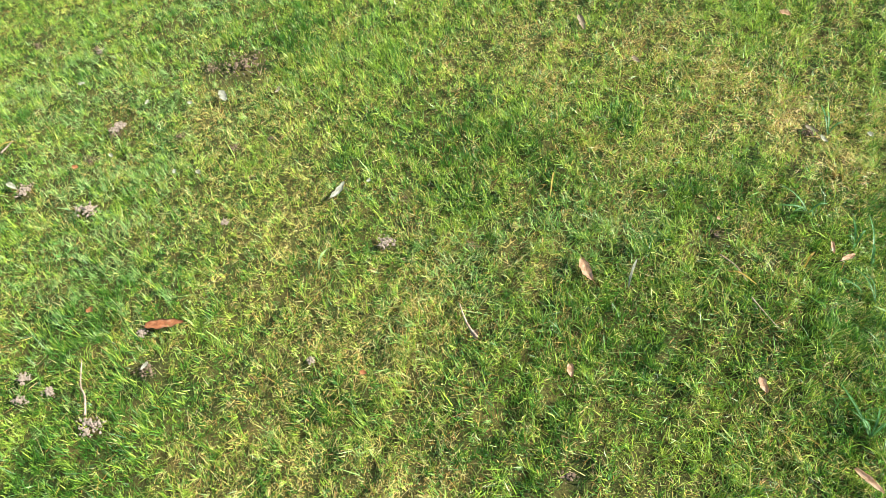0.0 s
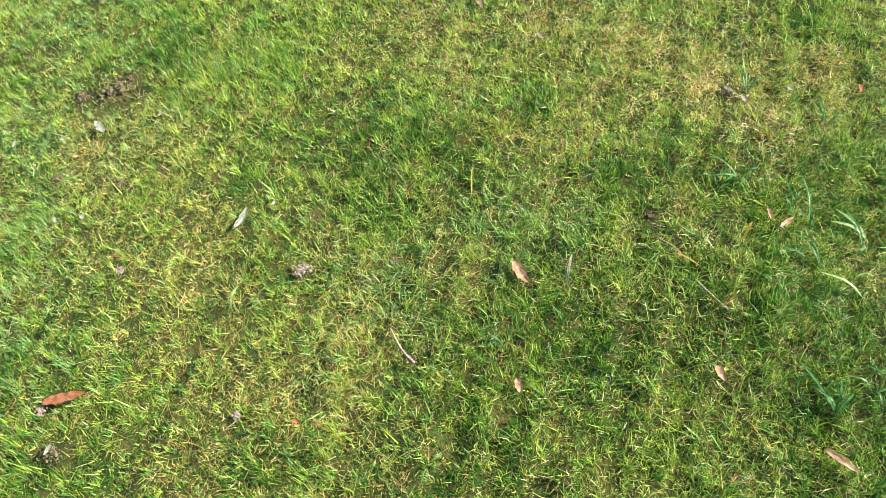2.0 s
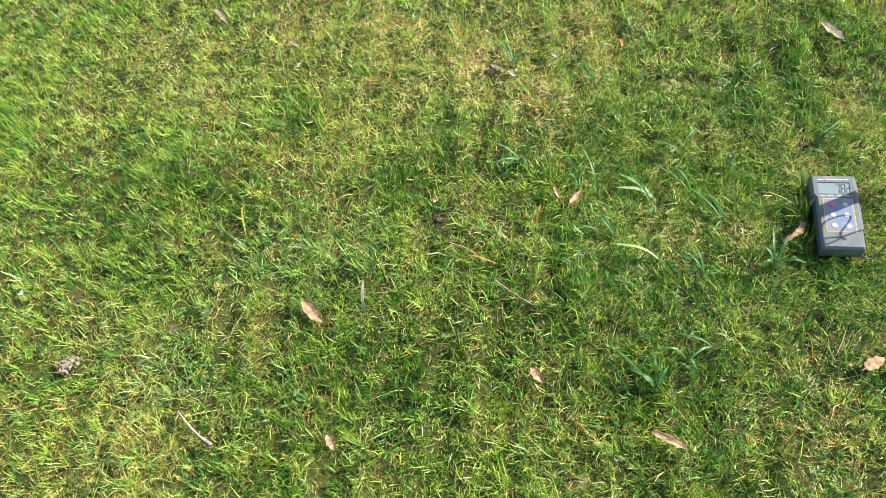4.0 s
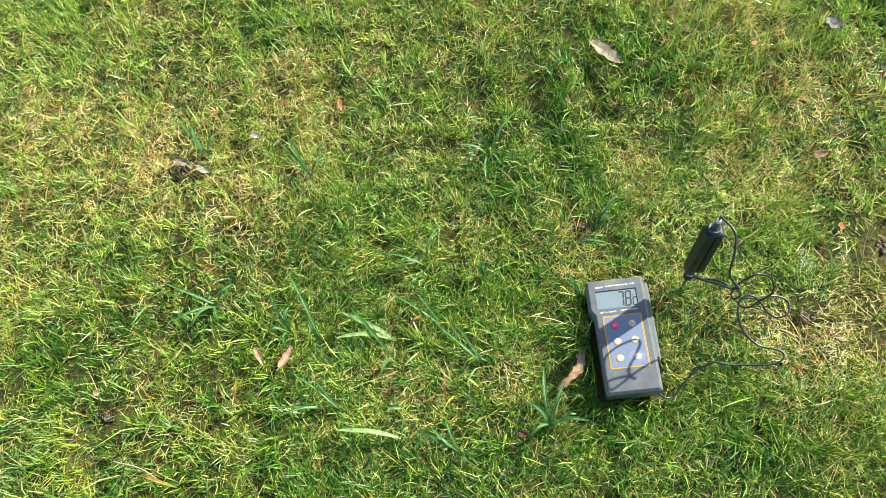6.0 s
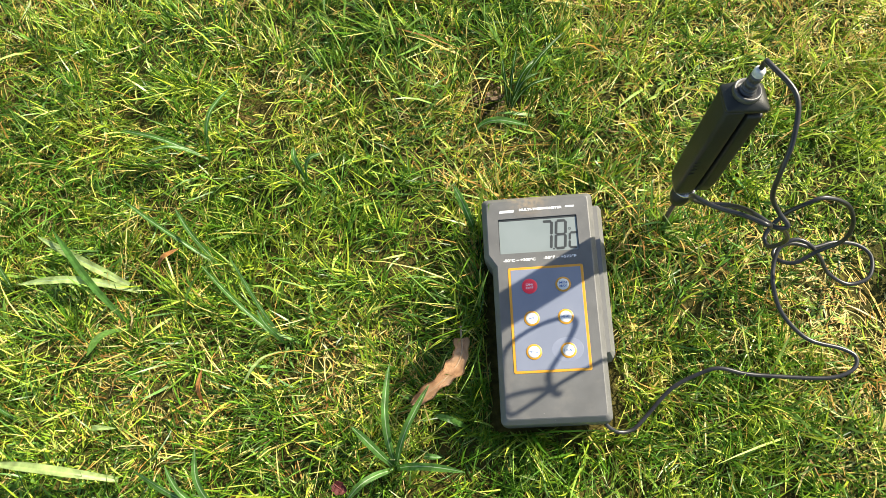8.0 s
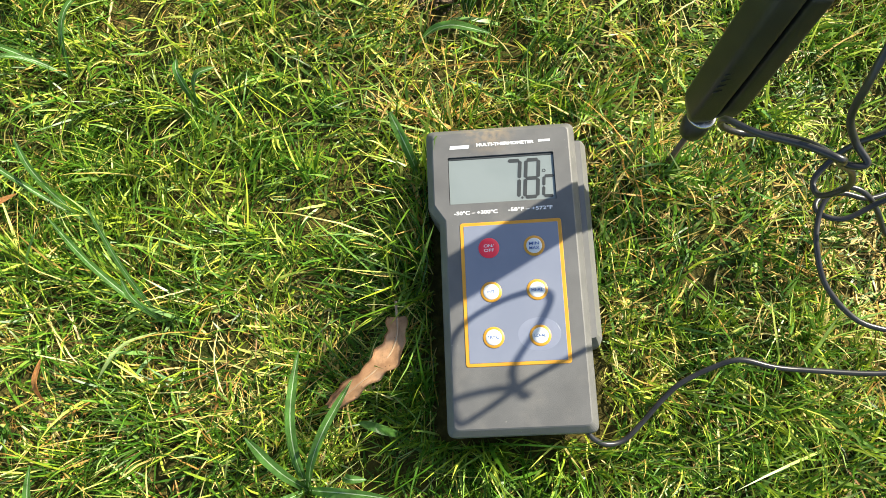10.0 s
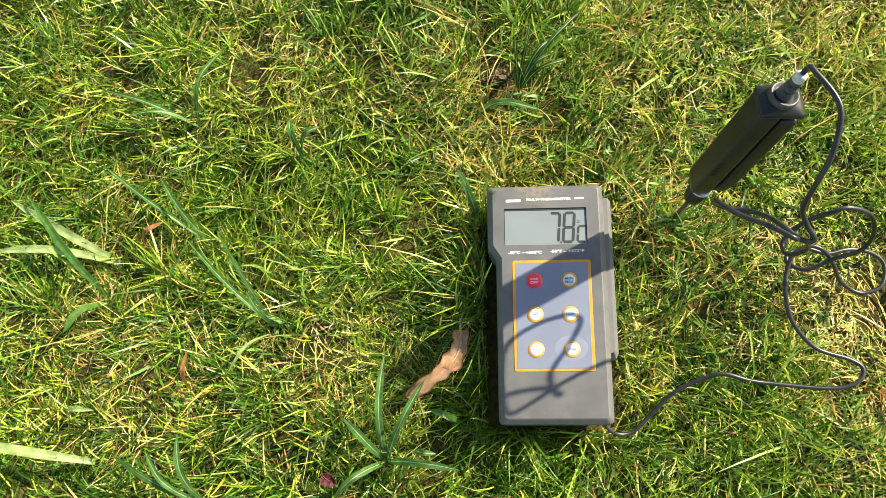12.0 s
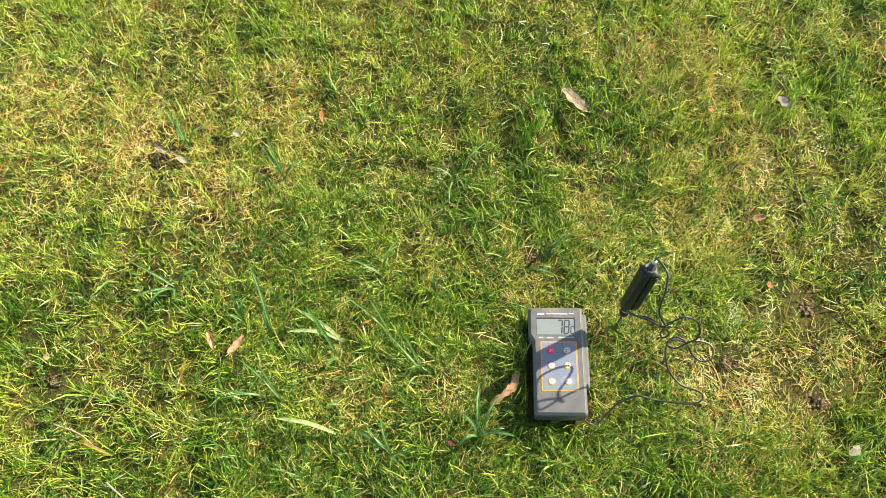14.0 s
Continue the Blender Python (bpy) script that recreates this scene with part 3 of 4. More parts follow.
# ---- the thermometer ----
def make_thermometer():
    th = tagged(new("thermometer"), "grey handheld digital thermometer lying face up in grass", "thermometer")
    th.location = (0, 0, -0.004)
    top = 0.034
    outline = [(0.0355, -0.0685), (0.0355, 0.0885), (-0.0415, 0.0885), (-0.0415, 0.0455), (-0.0360, 0.0370), (-0.0360, -0.0685)]
    bm = bmesh.new()
    rings = []
    for d, z, r in ((0.004, 0.0, 0.003), (0.0005, 0.004, 0.004), (0.0005, 0.0150, 0.004), (0.0011, 0.0154, 0.004), (0.0011, 0.0160, 0.004),
                    (0.0, 0.0164, 0.004), (0.0, 0.0292, 0.004), (0.0004, 0.0304, 0.0038), (0.0031, 0.0335, 0.0028), (0.0038, top, 0.0025)):
        rings.append([(*p, z) for p in rounded(inset(outline, d), r)])
    rows = loft(bm, rings, cap_high=False)
    # the face, with the display's window sunk into it
    win = rounded(rect(-0.0303, 0.0463, 0.0238, 0.0717), 0.0008, 3)
    a = [bm.verts.new((*p, top)) for p in win]
    b = [bm.verts.new((*p, top - 0.0013)) for p in win]
    edges = []
    for ring in (rows[-1], a):
        for k in range(len(ring)):
            e = bm.edges.get((ring[k - 1], ring[k])) or bm.edges.new((ring[k - 1], ring[k]))
            edges.append(e)
    bmesh.ops.triangle_fill(bm, use_beauty=True, use_dissolve=False, edges=edges)
    for k in range(len(a)):
        bm.faces.new((a[k - 1], a[k], b[k], b[k - 1]))
    bm.faces.new(b)
    body = part("body", bm, M_CASE, th, "dark grey plastic case with chamfered edges")
    clip_shape = [(0.0300, -0.0285), (0.0405, -0.0265), (0.0422, -0.023), (0.0422, 0.080), (0.0405, 0.0830), (0.0300, 0.0835)]
    bm = bmesh.new()
    loft(bm, [[(*p, z) for p in rounded(inset(clip_shape, d), 0.0010, 3)] for d, z in ((0.001, 0.002), (0.0, 0.004), (0.0, 0.0175), (0.0008, 0.0195), (0.0036, 0.0268))])
    part("side_clip", bm, M_CLIP, th, "lighter grey side clip")
    display = part("display", slab(rect(-0.0300, 0.0466, 0.0235, 0.0714), 0.0006, top - 0.0013, top - 0.0010, 0.0001), M_LCD, th, "pale grey-green liquid crystal display")

    # digits as bars that taper at their ends
    def bars(name, segments):
        bm = bmesh.new()
        for x0, y0, x1, y1, w in segments:
            p, q = Vector((x0, y0)), Vector((x1, y1))
            u = (q - p).normalized()
            n = Vector((-u.y, u.x)) * w / 2
            ring = [p, p + u * w * 0.35 - n, q - u * w * 0.35 - n, q, q - u * w * 0.35 + n, p + u * w * 0.35 + n]
            loft(bm, [[(*v, top - 0.0010) for v in ring], [(*v, top - 0.0009) for v in ring]])
        return part(name, bm, M_SEG, display)

    def seven(x, wide, low, high, on, w):
        sl = 0.09
        mid = (low + high) / 2
        g = w * 0.08
        at = lambda u, v: (x + u + (v - low) * sl, v)
        seg = {"a": (at(g, high), at(wide - g, high)), "b": (at(wide, high - g), at(wide, mid + g)), "c": (at(wide, mid - g), at(wide, low + g)),
               "d": (at(g, low), at(wide - g, low)), "e": (at(0, low + g), at(0, mid - g)), "f": (at(0, mid + g), at(0, high - g)),
               "g": (at(g, mid), at(wide - g, mid))}
        return [(*seg[k][0], *seg[k][1], w) for k in on]

    # shade of the window's upper edge, laid on as a dark strip
    part("window_shade", slab(rect(-0.0300, 0.0703, 0.0235, 0.0714), 0.0002, top - 0.0011, top - 0.0008, 0.0001), M_SEG, display, "dark strip painting the window edge's shade")
    bars("digit", seven(-0.0015, 0.0064, 0.0484, 0.0682, "abc", 0.0019))
    bars("digit", seven(0.0080, 0.0064, 0.0484, 0.0682, "abcdefg", 0.0019))
    bars("decimal_point", [(0.0060, 0.0482, 0.0074, 0.0482, 0.0013)])
    ring = [(0.0184 + 0.0008 * math.cos(a), 0.0620 + 0.0008 * math.sin(a)) for a in (k * math.pi / 4 for k in range(9))]
    bars("degree_sign", [(*p, *q, 0.0004) for p, q in zip(ring, ring[1:])])
    bars("unit_letter", seven(0.0174, 0.0052, 0.0484, 0.0590, "adef", 0.0016))
    # print on the case
    bm = bmesh.new()
    loft(bm, [[(-0.0291, 0.0762, z), (-0.0193, 0.0762, z), (-0.0188, 0.0780, z), (-0.0286, 0.0780, z)] for z in (top, top + 0.00008)])
    part("maker_mark", bm, M_PRINT, th, "plain white printed bar")
    bm = bmesh.new()
    loft(bm, [[(0.0165, 0.0775, z), (0.0224, 0.0775, z), (0.0226, 0.0787, z), (0.0167, 0.0787, z)] for z in (top, top + 0.00008)])
    part("model_mark", bm, M_PRINT, th, "plain white printed bar")
    lettering("title_print", "MULTI-THERMOMETER", -0.0152, 0.0143, 0.0778, top + 0.00004, 0.0018, M_PRINT, th, 0.03)
    lettering("range_print", "-50\u00b0C \u2013 +300\u00b0C", -0.0281, -0.0062, 0.0415, top + 0.00004, 0.0020, M_PRINT, th, 0.02)
    lettering("range_print", "-58\u00b0F \u2013 +572\u00b0F", -0.0008, 0.0213, 0.0420, top + 0.00004, 0.0020, M_PRINT, th, 0.02)
    # keypad
    pad = part("keypad", slab(rect(-0.0256, -0.0360, 0.0250, 0.0360), 0.0016, top - 0.0002, top + 0.0003, 0.0002), M_YELLOW, th, "blue membrane keypad with a yellow border")
    part("keypad_film", slab(rect(-0.0238, -0.0343, 0.0232, 0.0343), 0.0006, top + 0.0001, top + 0.00042, 0.0001), M_PANEL, pad, "slate blue film")
    bm = disc(0, 0, 1.0, top + 0.0002, top + 0.00044)
    for v in bm.verts:
        v.co.x, v.co.y = 0.0104 + v.co.x * 0.0108, -0.0215 + v.co.y * 0.0085
    part("worn_spot", bm, M_WORN, pad, "paler polished spot")
    words = {(0, 0): "ON/|OFF", (1, 0): "MIN|MAX", (0, 1): "H/T", (1, 1): "HI-AL", (0, 2): "\u00b0F/\u00b0C", (1, 2): "LO-AL"}
    for row, y in enumerate((0.0224, 0.0002, -0.0222)):
        for col, x in enumerate((-0.0116, 0.0108)):
            red = (col, row) == (0, 0)
            key = part("button", disc(x, y, 0.0052, top + 0.0003, top + 0.00075, 0.0001), M_RED if red else M_YELLOW, pad,
                       "red round button" if red else "white round button with a yellow ring", True)
            z = top + 0.00092
            if not red:
                part("button_cap", disc(x, y, 0.0039, top + 0.0006, top + 0.00098, 0.00012), M_WHITE, key, "white button face", True)
                z = top + 0.00116
            ink = M_PRINT if red else M_BLUE
            lines = words[col, row].split("|")
            for k, w in enumerate(lines):
                wide = 0.0034 if w == "H/T" else 0.0056 if len(lines) == 1 else 0.0050
                lettering("button_print", w, x - wide / 2, x + wide / 2, y + (0.0011 - 0.0023 * k if len(lines) > 1 else 0), z, 0.0015, ink, key, 0.006)
    return th


make_thermometer()


# ---- the probe ----
def make_probe():
    pr = tagged(new("temperature_probe"), "black handled temperature probe stuck in the lawn with coiled cable", "probe")
    foot, tip = Vector((0.091, 0.074, 0.042)), Vector((0.1122, 0.0905, 0.174))
    axis = (tip - foot).normalized()
    start = foot - axis * ((foot.z + 0.03) / axis.z)
    pr.location = start
    front = Vector((0.02, -1.0, 0))
    front = (front - axis * front.dot(axis)).normalized()
    right = front.cross(axis) * -1
    if right.x < 0:
        right = -right
    lift = (foot - start).length

    def at(u, v, s):
        return right * u + front * v + axis * (lift + s)

    def section(wide, deep, s, r, shift=(0, 0)):
        return [at(p.x + shift[0], p.y + shift[1], s) for p in rounded(rect(-wide / 2, -deep / 2, wide / 2, deep / 2), r, 4)]

    def ringed(radius, s, n=24):
        return [at(radius * math.cos(a), radius * math.sin(a), s) for a in (2 * math.pi * k / n for k in range(n))]

    bm = bmesh.new()
    loft(bm, [ringed(r, s, 14) for r, s in ((0.0006, -lift + 0.001), (0.0016, -lift + 0.006), (0.0016, 0.002))])
    part("rod", bm, M_ROD, pr, "thin brownish metal rod", True)
    bm = bmesh.new()
    loft(bm, [ringed(r, s) for r, s in ((0.0040, -0.0036), (0.0056, -0.0026), (0.0065, 0.002), (0.0069, 0.011), (0.0045, 0.012))])
    part("nose", bm, M_BLACK, pr, "black tapered nose", True)
    bm = bmesh.new()
    loft(bm, [ringed(r, s) for r, s in ((0.0066, 0.0110), (0.0072, 0.0115), (0.0072, 0.0124), (0.0066, 0.0129))])
    part("ring", bm, M_METAL, pr, "bright metal ring", True)
    # grip: two shells round a narrow core, with a dark groove between them
    bm = bmesh.new()
    loft(bm, [section(w, d, s, r, (0.0008, -0.001)) for w, d, s, r in ((0.008, 0.008, 0.013, 0.002), (0.016, 0.010, 0.020, 0.003), (0.018, 0.011, 0.108, 0.003))])
    part("core", bm, M_BLACK, pr, "", True)
    bm = bmesh.new()
    loft(bm, [section(w, d, s, r, (x, y)) for w, d, s, r, x, y in (
        (0.0080, 0.0080, 0.0125, 0.003, -0.0022, 0), (0.0105, 0.0130, 0.0165, 0.003, -0.0040, 0), (0.0122, 0.0165, 0.0225, 0.003, -0.0048, 0.0004),
        (0.0124, 0.0175, 0.060, 0.003, -0.0048, 0.0006), (0.0124, 0.0175, 0.1070, 0.003, -0.0048, 0.0006), (0.0112, 0.0162, 0.1088, 0.003, -0.0046, 0.0004))])
    grip = part("grip", bm, M_BLACK, pr, "matt black plastic grip", True)
    bm = bmesh.new()
    loft(bm, [section(w, d, s, r, (x, y)) for w, d, s, r, x, y in (
        (0.0060, 0.0080, 0.0155, 0.002, 0.0058, -0.0004), (0.0088, 0.0130, 0.0205, 0.0024, 0.0074, 0.0002), (0.0094, 0.0155, 0.030, 0.0024, 0.0078, 0.0006),
        (0.0094, 0.0160, 0.1010, 0.0024, 0.0078, 0.0008), (0.0090, 0.0154, 0.1030, 0.0024, 0.0078, 0.0008), (0.0078, 0.0138, 0.1038, 0.0024, 0.0078, 0.0008))])
    part("grip_shell", bm, M_BLACK, pr, "black clip half of the grip", True)
    for k in range(4):
        bm = bmesh.new()
        s = 0.046 + 0.0042 * k
        loft(bm, [[at(u, 0.0090 + h, s + e) for u, e in ((-0.0104, -0.0018), (-0.0072, 0.0004), (-0.0072, 0.0014), (-0.0104, -0.0008))] for h in (0.0, 0.0005)])
        part("grip_rib", bm, M_BLACK, grip)
    bm = bmesh.new()
    loft(bm, [section(w, d, s, r, (0.0014, -0.0004)) for w, d, s, r in ((0.0225, 0.0172, 0.1066, 0.0025), (0.0240, 0.0184, 0.1072, 0.0025), (0.0240, 0.0184, 0.1094, 0.0025), (0.0226, 0.0176, 0.1100, 0.003), (0.0150, 0.0150, 0.1140, 0.007))])
    part("shoulder", bm, M_BLACK, pr, "black flanged shoulder", True)
    bm = bmesh.new()
    loft(bm, [ringed(r, s) for r, s in ((0.0074, 0.1130), (0.0078, 0.1142), (0.0077, 0.1162), (0.0073, 0.1170), (0.0066, 0.1171), (0.0056, 0.1160), (0.0040, 0.1155))])
    part("collar", bm, M_COLLAR, pr, "grey round collar", True)
    bm = bmesh.new()
    loft(bm, [ringed(r, s) for r, s in ((0.0048, 0.1150), (0.0044, 0.1172), (0.0034, 0.1174), (0.0034, 0.1180), (0.0041, 0.1182), (0.0041, 0.1192), (0.0031, 0.1195), (0.0031, 0.1205), (0.0037, 0.1208), (0.0036, 0.1236), (0.0027, 0.1239), (0.0027, 0.1249), (0.0033, 0.1252), (0.0031, 0.1290))])
    sleeve = part("strain_relief", bm, M_COLLAR, pr, "ribbed grey strain relief", True)
    bm = bmesh.new()
    loft(bm, [ringed(r, s) for r, s in ((0.0026, 0.1280), (0.0031, 0.1288), (0.0030, 0.1325), (0.0022, 0.1338))])
    part("end_cap", bm, M_CAP, sleeve, "pale grey end cap", True)
    # cable: out of the grip, a standing bight, a doubled strand towards the grip and back, two loops, then along the grass to the case
    run = [tip - axis * 0.004, tip + axis * 0.004, (0.1140, 0.0875, 0.1810), (0.1237, 0.0696, 0.1799), (0.1212, 0.0508, 0.1724), (0.1171, 0.0389, 0.1578), (0.1171, 0.0332, 0.1412),
           (0.1227, 0.0277, 0.1300), (0.1272, 0.0211, 0.1262), (0.1214, 0.0216, 0.1243), (0.1143, 0.0302, 0.1205), (0.1110, 0.0390, 0.1089), (0.1049, 0.0458, 0.0983), (0.0945, 0.0483, 0.0961),
           (0.0852, 0.0487, 0.1040), (0.0832, 0.0459, 0.1166), (0.0906, 0.0356, 0.1259), (0.1026, 0.0263, 0.1347), (0.1113, 0.0192, 0.1390), (0.1155, 0.0195, 0.1340), (0.1216, 0.0240, 0.1181),
           (0.1335, 0.0268, 0.1007), (0.1396, 0.0263, 0.0831), (0.1344, 0.0279, 0.0680), (0.1343, 0.0366, 0.0653), (0.1436, 0.0450, 0.0745), (0.1539, 0.0470, 0.0868),
           (0.164, 0.049, 0.089), (0.179, 0.047, 0.080), (0.186, 0.040, 0.066), (0.185, 0.034, 0.050), (0.174, 0.032, 0.037), (0.160, 0.027, 0.030),
           (0.150, 0.032, 0.027), (0.152, 0.039, 0.025), (0.164, 0.042, 0.024), (0.177, 0.039, 0.022), (0.191, 0.042, 0.020), (0.207, 0.041, 0.015), (0.216, 0.033, 0.012), (0.212, 0.019, 0.012),
           (0.198, 0.015, 0.012)]
    rest = [(0.185, 0.022, 0.017), (0.177, 0.030, 0.029), (0.169, 0.037, 0.037), (0.160, 0.040, 0.039), (0.151, 0.036, 0.037), (0.146, 0.026, 0.035), (0.144, 0.012, 0.033), (0.149, -0.005, 0.025),
            (0.164, -0.021, 0.018), (0.185, -0.028, 0.015), (0.193, -0.034, 0.014), (0.189, -0.042, 0.014), (0.173, -0.046, 0.013), (0.138, -0.043, 0.014), (0.122, -0.041, 0.016), (0.106, -0.037, 0.018),
            (0.093, -0.040, 0.015), (0.079, -0.046, 0.012), (0.070, -0.053, 0.009), (0.060, -0.063, 0.006), (0.050, -0.072, 0.004), (0.041, -0.074, 0.006), (0.034, -0.071, 0.010), (0.030, -0.066, 0.012)]
    line = [Vector(p) - start for p in smooth_line(run + rest, 7)]
    part("cable", tube_mesh(line, [0.00140] * len(line), 10), M_CABLE, pr, "thin black rubber cable, coiled", True)
    return pr


make_probe()


# ---- crocus plants ----
def blade_leaf(points, wide, rng, thick=0.0004):
    """A long leaf with a pale stripe along its middle: five strips across."""
    bm = bmesh.new()
    line = smooth_line(points, 5)
    n = len(line)
    tilt = rng.uniform(-0.35, 0.35)
    rows = []
    for i, p in enumerate(line):
        d = (line[min(i + 1, n - 1)] - line[max(i - 1, 0)]).normalized()
        side = d.cross(Vector((0, 0, 1)))
        side = side.normalized() if side.length > 1e-3 else Vector((1, 0, 0))
        up = side.cross(d)
        side = (side * math.cos(tilt) + up * math.sin(tilt)).normalized()
        up = side.cross(d)
        s = i / (n - 1)
        w = wide / 2 * min(1.0, 0.55 + 1.6 * s) * (1 - max(0.0, (s - 0.55) / 0.45) ** 2.2) + 0.00015
        rows.append([bm.verts.new(p + side * (w * u) + up * (w * h)) for u, h in ((-1, 0.30), (-0.10, 0.0), (0.10, 0.0), (1, 0.30))])
    for a, b in zip(rows, rows[1:]):
        for k in range(3):
            f = bm.faces.new((a[k], a[k + 1], b[k + 1], b[k]))
            f.material_index = 1 if k == 1 else 0
    bmesh.ops.solidify(bm, geom=bm.faces[:], thickness=thick)
    return bm


def leaf_arc(bx, by, tx, ty, rng, high=0.015, tip_z=0.028, sway=0.07):
    """Base, arched middle and tip of a leaf."""
    g = float(height(bx, by))
    h = float(height(tx, ty))
    side = Vector((-(ty - by), tx - bx)) * rng.uniform(-sway, sway)
    out = [(0, 0, 0.002)]
    for s in (0.25, 0.5, 0.75):
        k = math.sin(math.pi * s)
        x, y = bx + (tx - bx) * s + side.x * k, by + (ty - by) * s + side.y * k
        out.append((x - bx, y - by, (h - g) * s + 0.024 * min(1, s * 3) + high * k + (tip_z - 0.024) * s))
    out.append((tx - bx, ty - by, h - g + tip_z))
    return out


def crocus(bx, by, tips, wide=0.0052, seed=1, high=0.007, label="young crocus leaves with pale midribs in the lawn", green=None):
    r = random.Random(seed)
    plant = tagged(new("crocus_plant"), label, "plant", "crocus plants in the lawn")
    plant.location = (bx, by, float(height(bx, by)))
    for tx, ty in tips:
        part("leaf", blade_leaf(leaf_arc(bx, by, tx, ty, r, high * r.uniform(0.6, 1.3), 0.030, 0.045), wide * r.uniform(0.85, 1.15), r), [green or M_CROCUS, M_STRIPE], plant, "", True)
    return plant


crocus(-0.111, -0.091, [(-0.110, -0.022), (-0.083, -0.038), (-0.136, -0.064), (-0.139, -0.112), (-0.061, -0.096)], 0.0043, 1, 0.009)
crocus(-0.230, -0.119, [(-0.265, -0.084), (-0.245, -0.073), (-0.207, -0.126), (-0.285, -0.087), (-0.217, -0.136)], 0.0040, 2)
crocus(-0.312, 0.049, [(-0.385, 0.090), (-0.389, 0.049)], 0.0062, 3, 0.004, "two broad pale leaves spread in a narrow fork", M_PALE)
crocus(-0.421, 0.057, [(-0.464, 0.161), (-0.432, 0.085), (-0.418, 0.030)], 0.0046, 4)
crocus(-0.462, 0.072, [(-0.488, 0.134), (-0.486, 0.070), (-0.455, 0.100), (-0.464, 0.045)], 0.0040, 5)
crocus(-0.575, 0.128, [(-0.655, 0.167), (-0.636, 0.100), (-0.562, 0.093), (-0.603, 0.088), (-0.545, 0.150)], 0.0045, 6)
crocus(-0.387, -0.050, [(-0.453, 0.006), (-0.425, 0.000)], 0.0032, 7)
crocus(-0.410, -0.042, [(-0.474, -0.040), (-0.465, -0.055)], 0.0032, 8)
crocus(-0.154, 0.329, [(-0.165, 0.371), (-0.200, 0.338), (-0.182, 0.325), (-0.103, 0.383), (-0.160, 0.265), (-0.135, 0.290)], 0.0030, 9)
crocus(-0.018, 0.173, [(0.028, 0.222), (0.012, 0.205), (-0.008, 0.217), (0.006, 0.190), (0.017, 0.185), (-0.020, 0.205)], 0.0026, 10, 0.007, "tuft of narrow dark green leaves in the lawn", M_DEEP)
crocus(-0.049, 0.157, [(-0.004, 0.147)], 0.0042, 11, 0.006, "single flat crocus leaf lying on the lawn")
crocus(-0.191, -0.001, [(-0.251, 0.058), (-0.229, 0.062), (-0.205, 0.020)], 0.0030, 12, 0.004)
crocus(-0.315, -0.341, [(-0.394, -0.276), (-0.366, -0.314), (-0.346, -0.322), (-0.297, -0.309), (-0.320, -0.287)], 0.0046, 13)
crocus(-0.220, -0.258, [(-0.286, -0.249), (-0.269, -0.298), (-0.189, -0.252)], 0.0037, 14)
crocus(-0.264, -0.282, [(-0.315, -0.279), (-0.250, -0.310)], 0.0040, 15)
crocus(-0.435, 0.329, [(-0.486, 0.395), (-0.471, 0.403), (-0.405, 0.350)], 0.0045, 16)
crocus(-0.615, 0.400, [(-0.657, 0.462), (-0.635, 0.445), (-0.590, 0.430)], 0.0040, 17)
crocus(-0.246, 0.063, [(-0.321, 0.117), (-0.275, 0.105)], 0.0032, 18)
crocus(-0.262, 0.156, [(-0.327, 0.177), (-0.237, 0.204), (-0.300, 0.150)], 0.0034, 19)
crocus(-0.048, 0.074, [(-0.061, 0.103)], 0.0044, 20)
crocus(-0.179, 0.128, [(-0.183, 0.147), (-0.160, 0.140)], 0.0036, 21)
crocus(-0.092, -0.084, [(-0.076, -0.086)], 0.0044, 22, 0.004)


def flat_blade(ax, ay, bx, by, wide, seed, material, label, lift=0.027):
    r = random.Random(seed)
    ob = new("grass_leaf", mesh_of("grass_leaf", blade_leaf(leaf_arc(ax, ay, bx, by, r, 0.003, lift, 0.02), wide, r), [material, material]))
    ob.location = (ax, ay, float(height(ax, ay)) + 0.004)
    return tagged(ob, label, "leaf", "loose blades on the lawn")


flat_blade(-0.308, -0.092, -0.390, -0.079, 0.0062, 31, M_PALE, "broad pale green blade lying flat on the lawn")
flat_blade(-0.318, 0.024, -0.369, 0.092, 0.0050, 39, M_CROCUS, "long deep green blade lying on the lawn", 0.026)
flat_blade(-0.316, 0.018, -0.327, -0.008, 0.0048, 40, M_BROAD, "short curved green blade lying on the lawn", 0.028)
flat_blade(-0.325, -0.057, -0.298, -0.059, 0.0030, 41, M_PALE, "short pale blade lying flat on the lawn")
flat_blade(-0.195, -0.006, -0.213, -0.033, 0.0026, 42, M_PALE, "thin pale bent blade lying on the lawn")
flat_blade(-0.244, -0.046, -0.240, -0.021, 0.0032, 43, M_LITTER, "short orange-brown dead stalk on the lawn")
flat_blade(-0.291, 0.058, -0.268, 0.071, 0.0036, 44, M_LITTER, "short orange-brown dead stalk on the lawn")
flat_blade(-0.061, -0.066, -0.080, -0.059, 0.0042, 32, M_CROCUS, "short pale green blade lying on the lawn")
flat_blade(-0.838, -0.239, -0.845, -0.181, 0.0050, 33, M_LEAF_PALE, "whitish dry stem lying on the lawn", 0.036)
flat_blade(-1.147, -0.005, -1.109, -0.096, 0.0035, 34, M_STRAW, "long straw-coloured stalk lying on the lawn")
flat_blade(-0.668, -0.109, -0.600, -0.135, 0.0040, 35, M_STRAW, "long straw-coloured stalk lying on the lawn")
flat_blade(-0.535, -0.026, -0.528, 0.004, 0.0050, 36, M_STRAW, "short straw-coloured stalk lying on the lawn")
flat_blade(-1.519, -0.519, -1.522, -0.470, 0.0050, 37, M_PALE, "pale blade lying flat on the lawn")
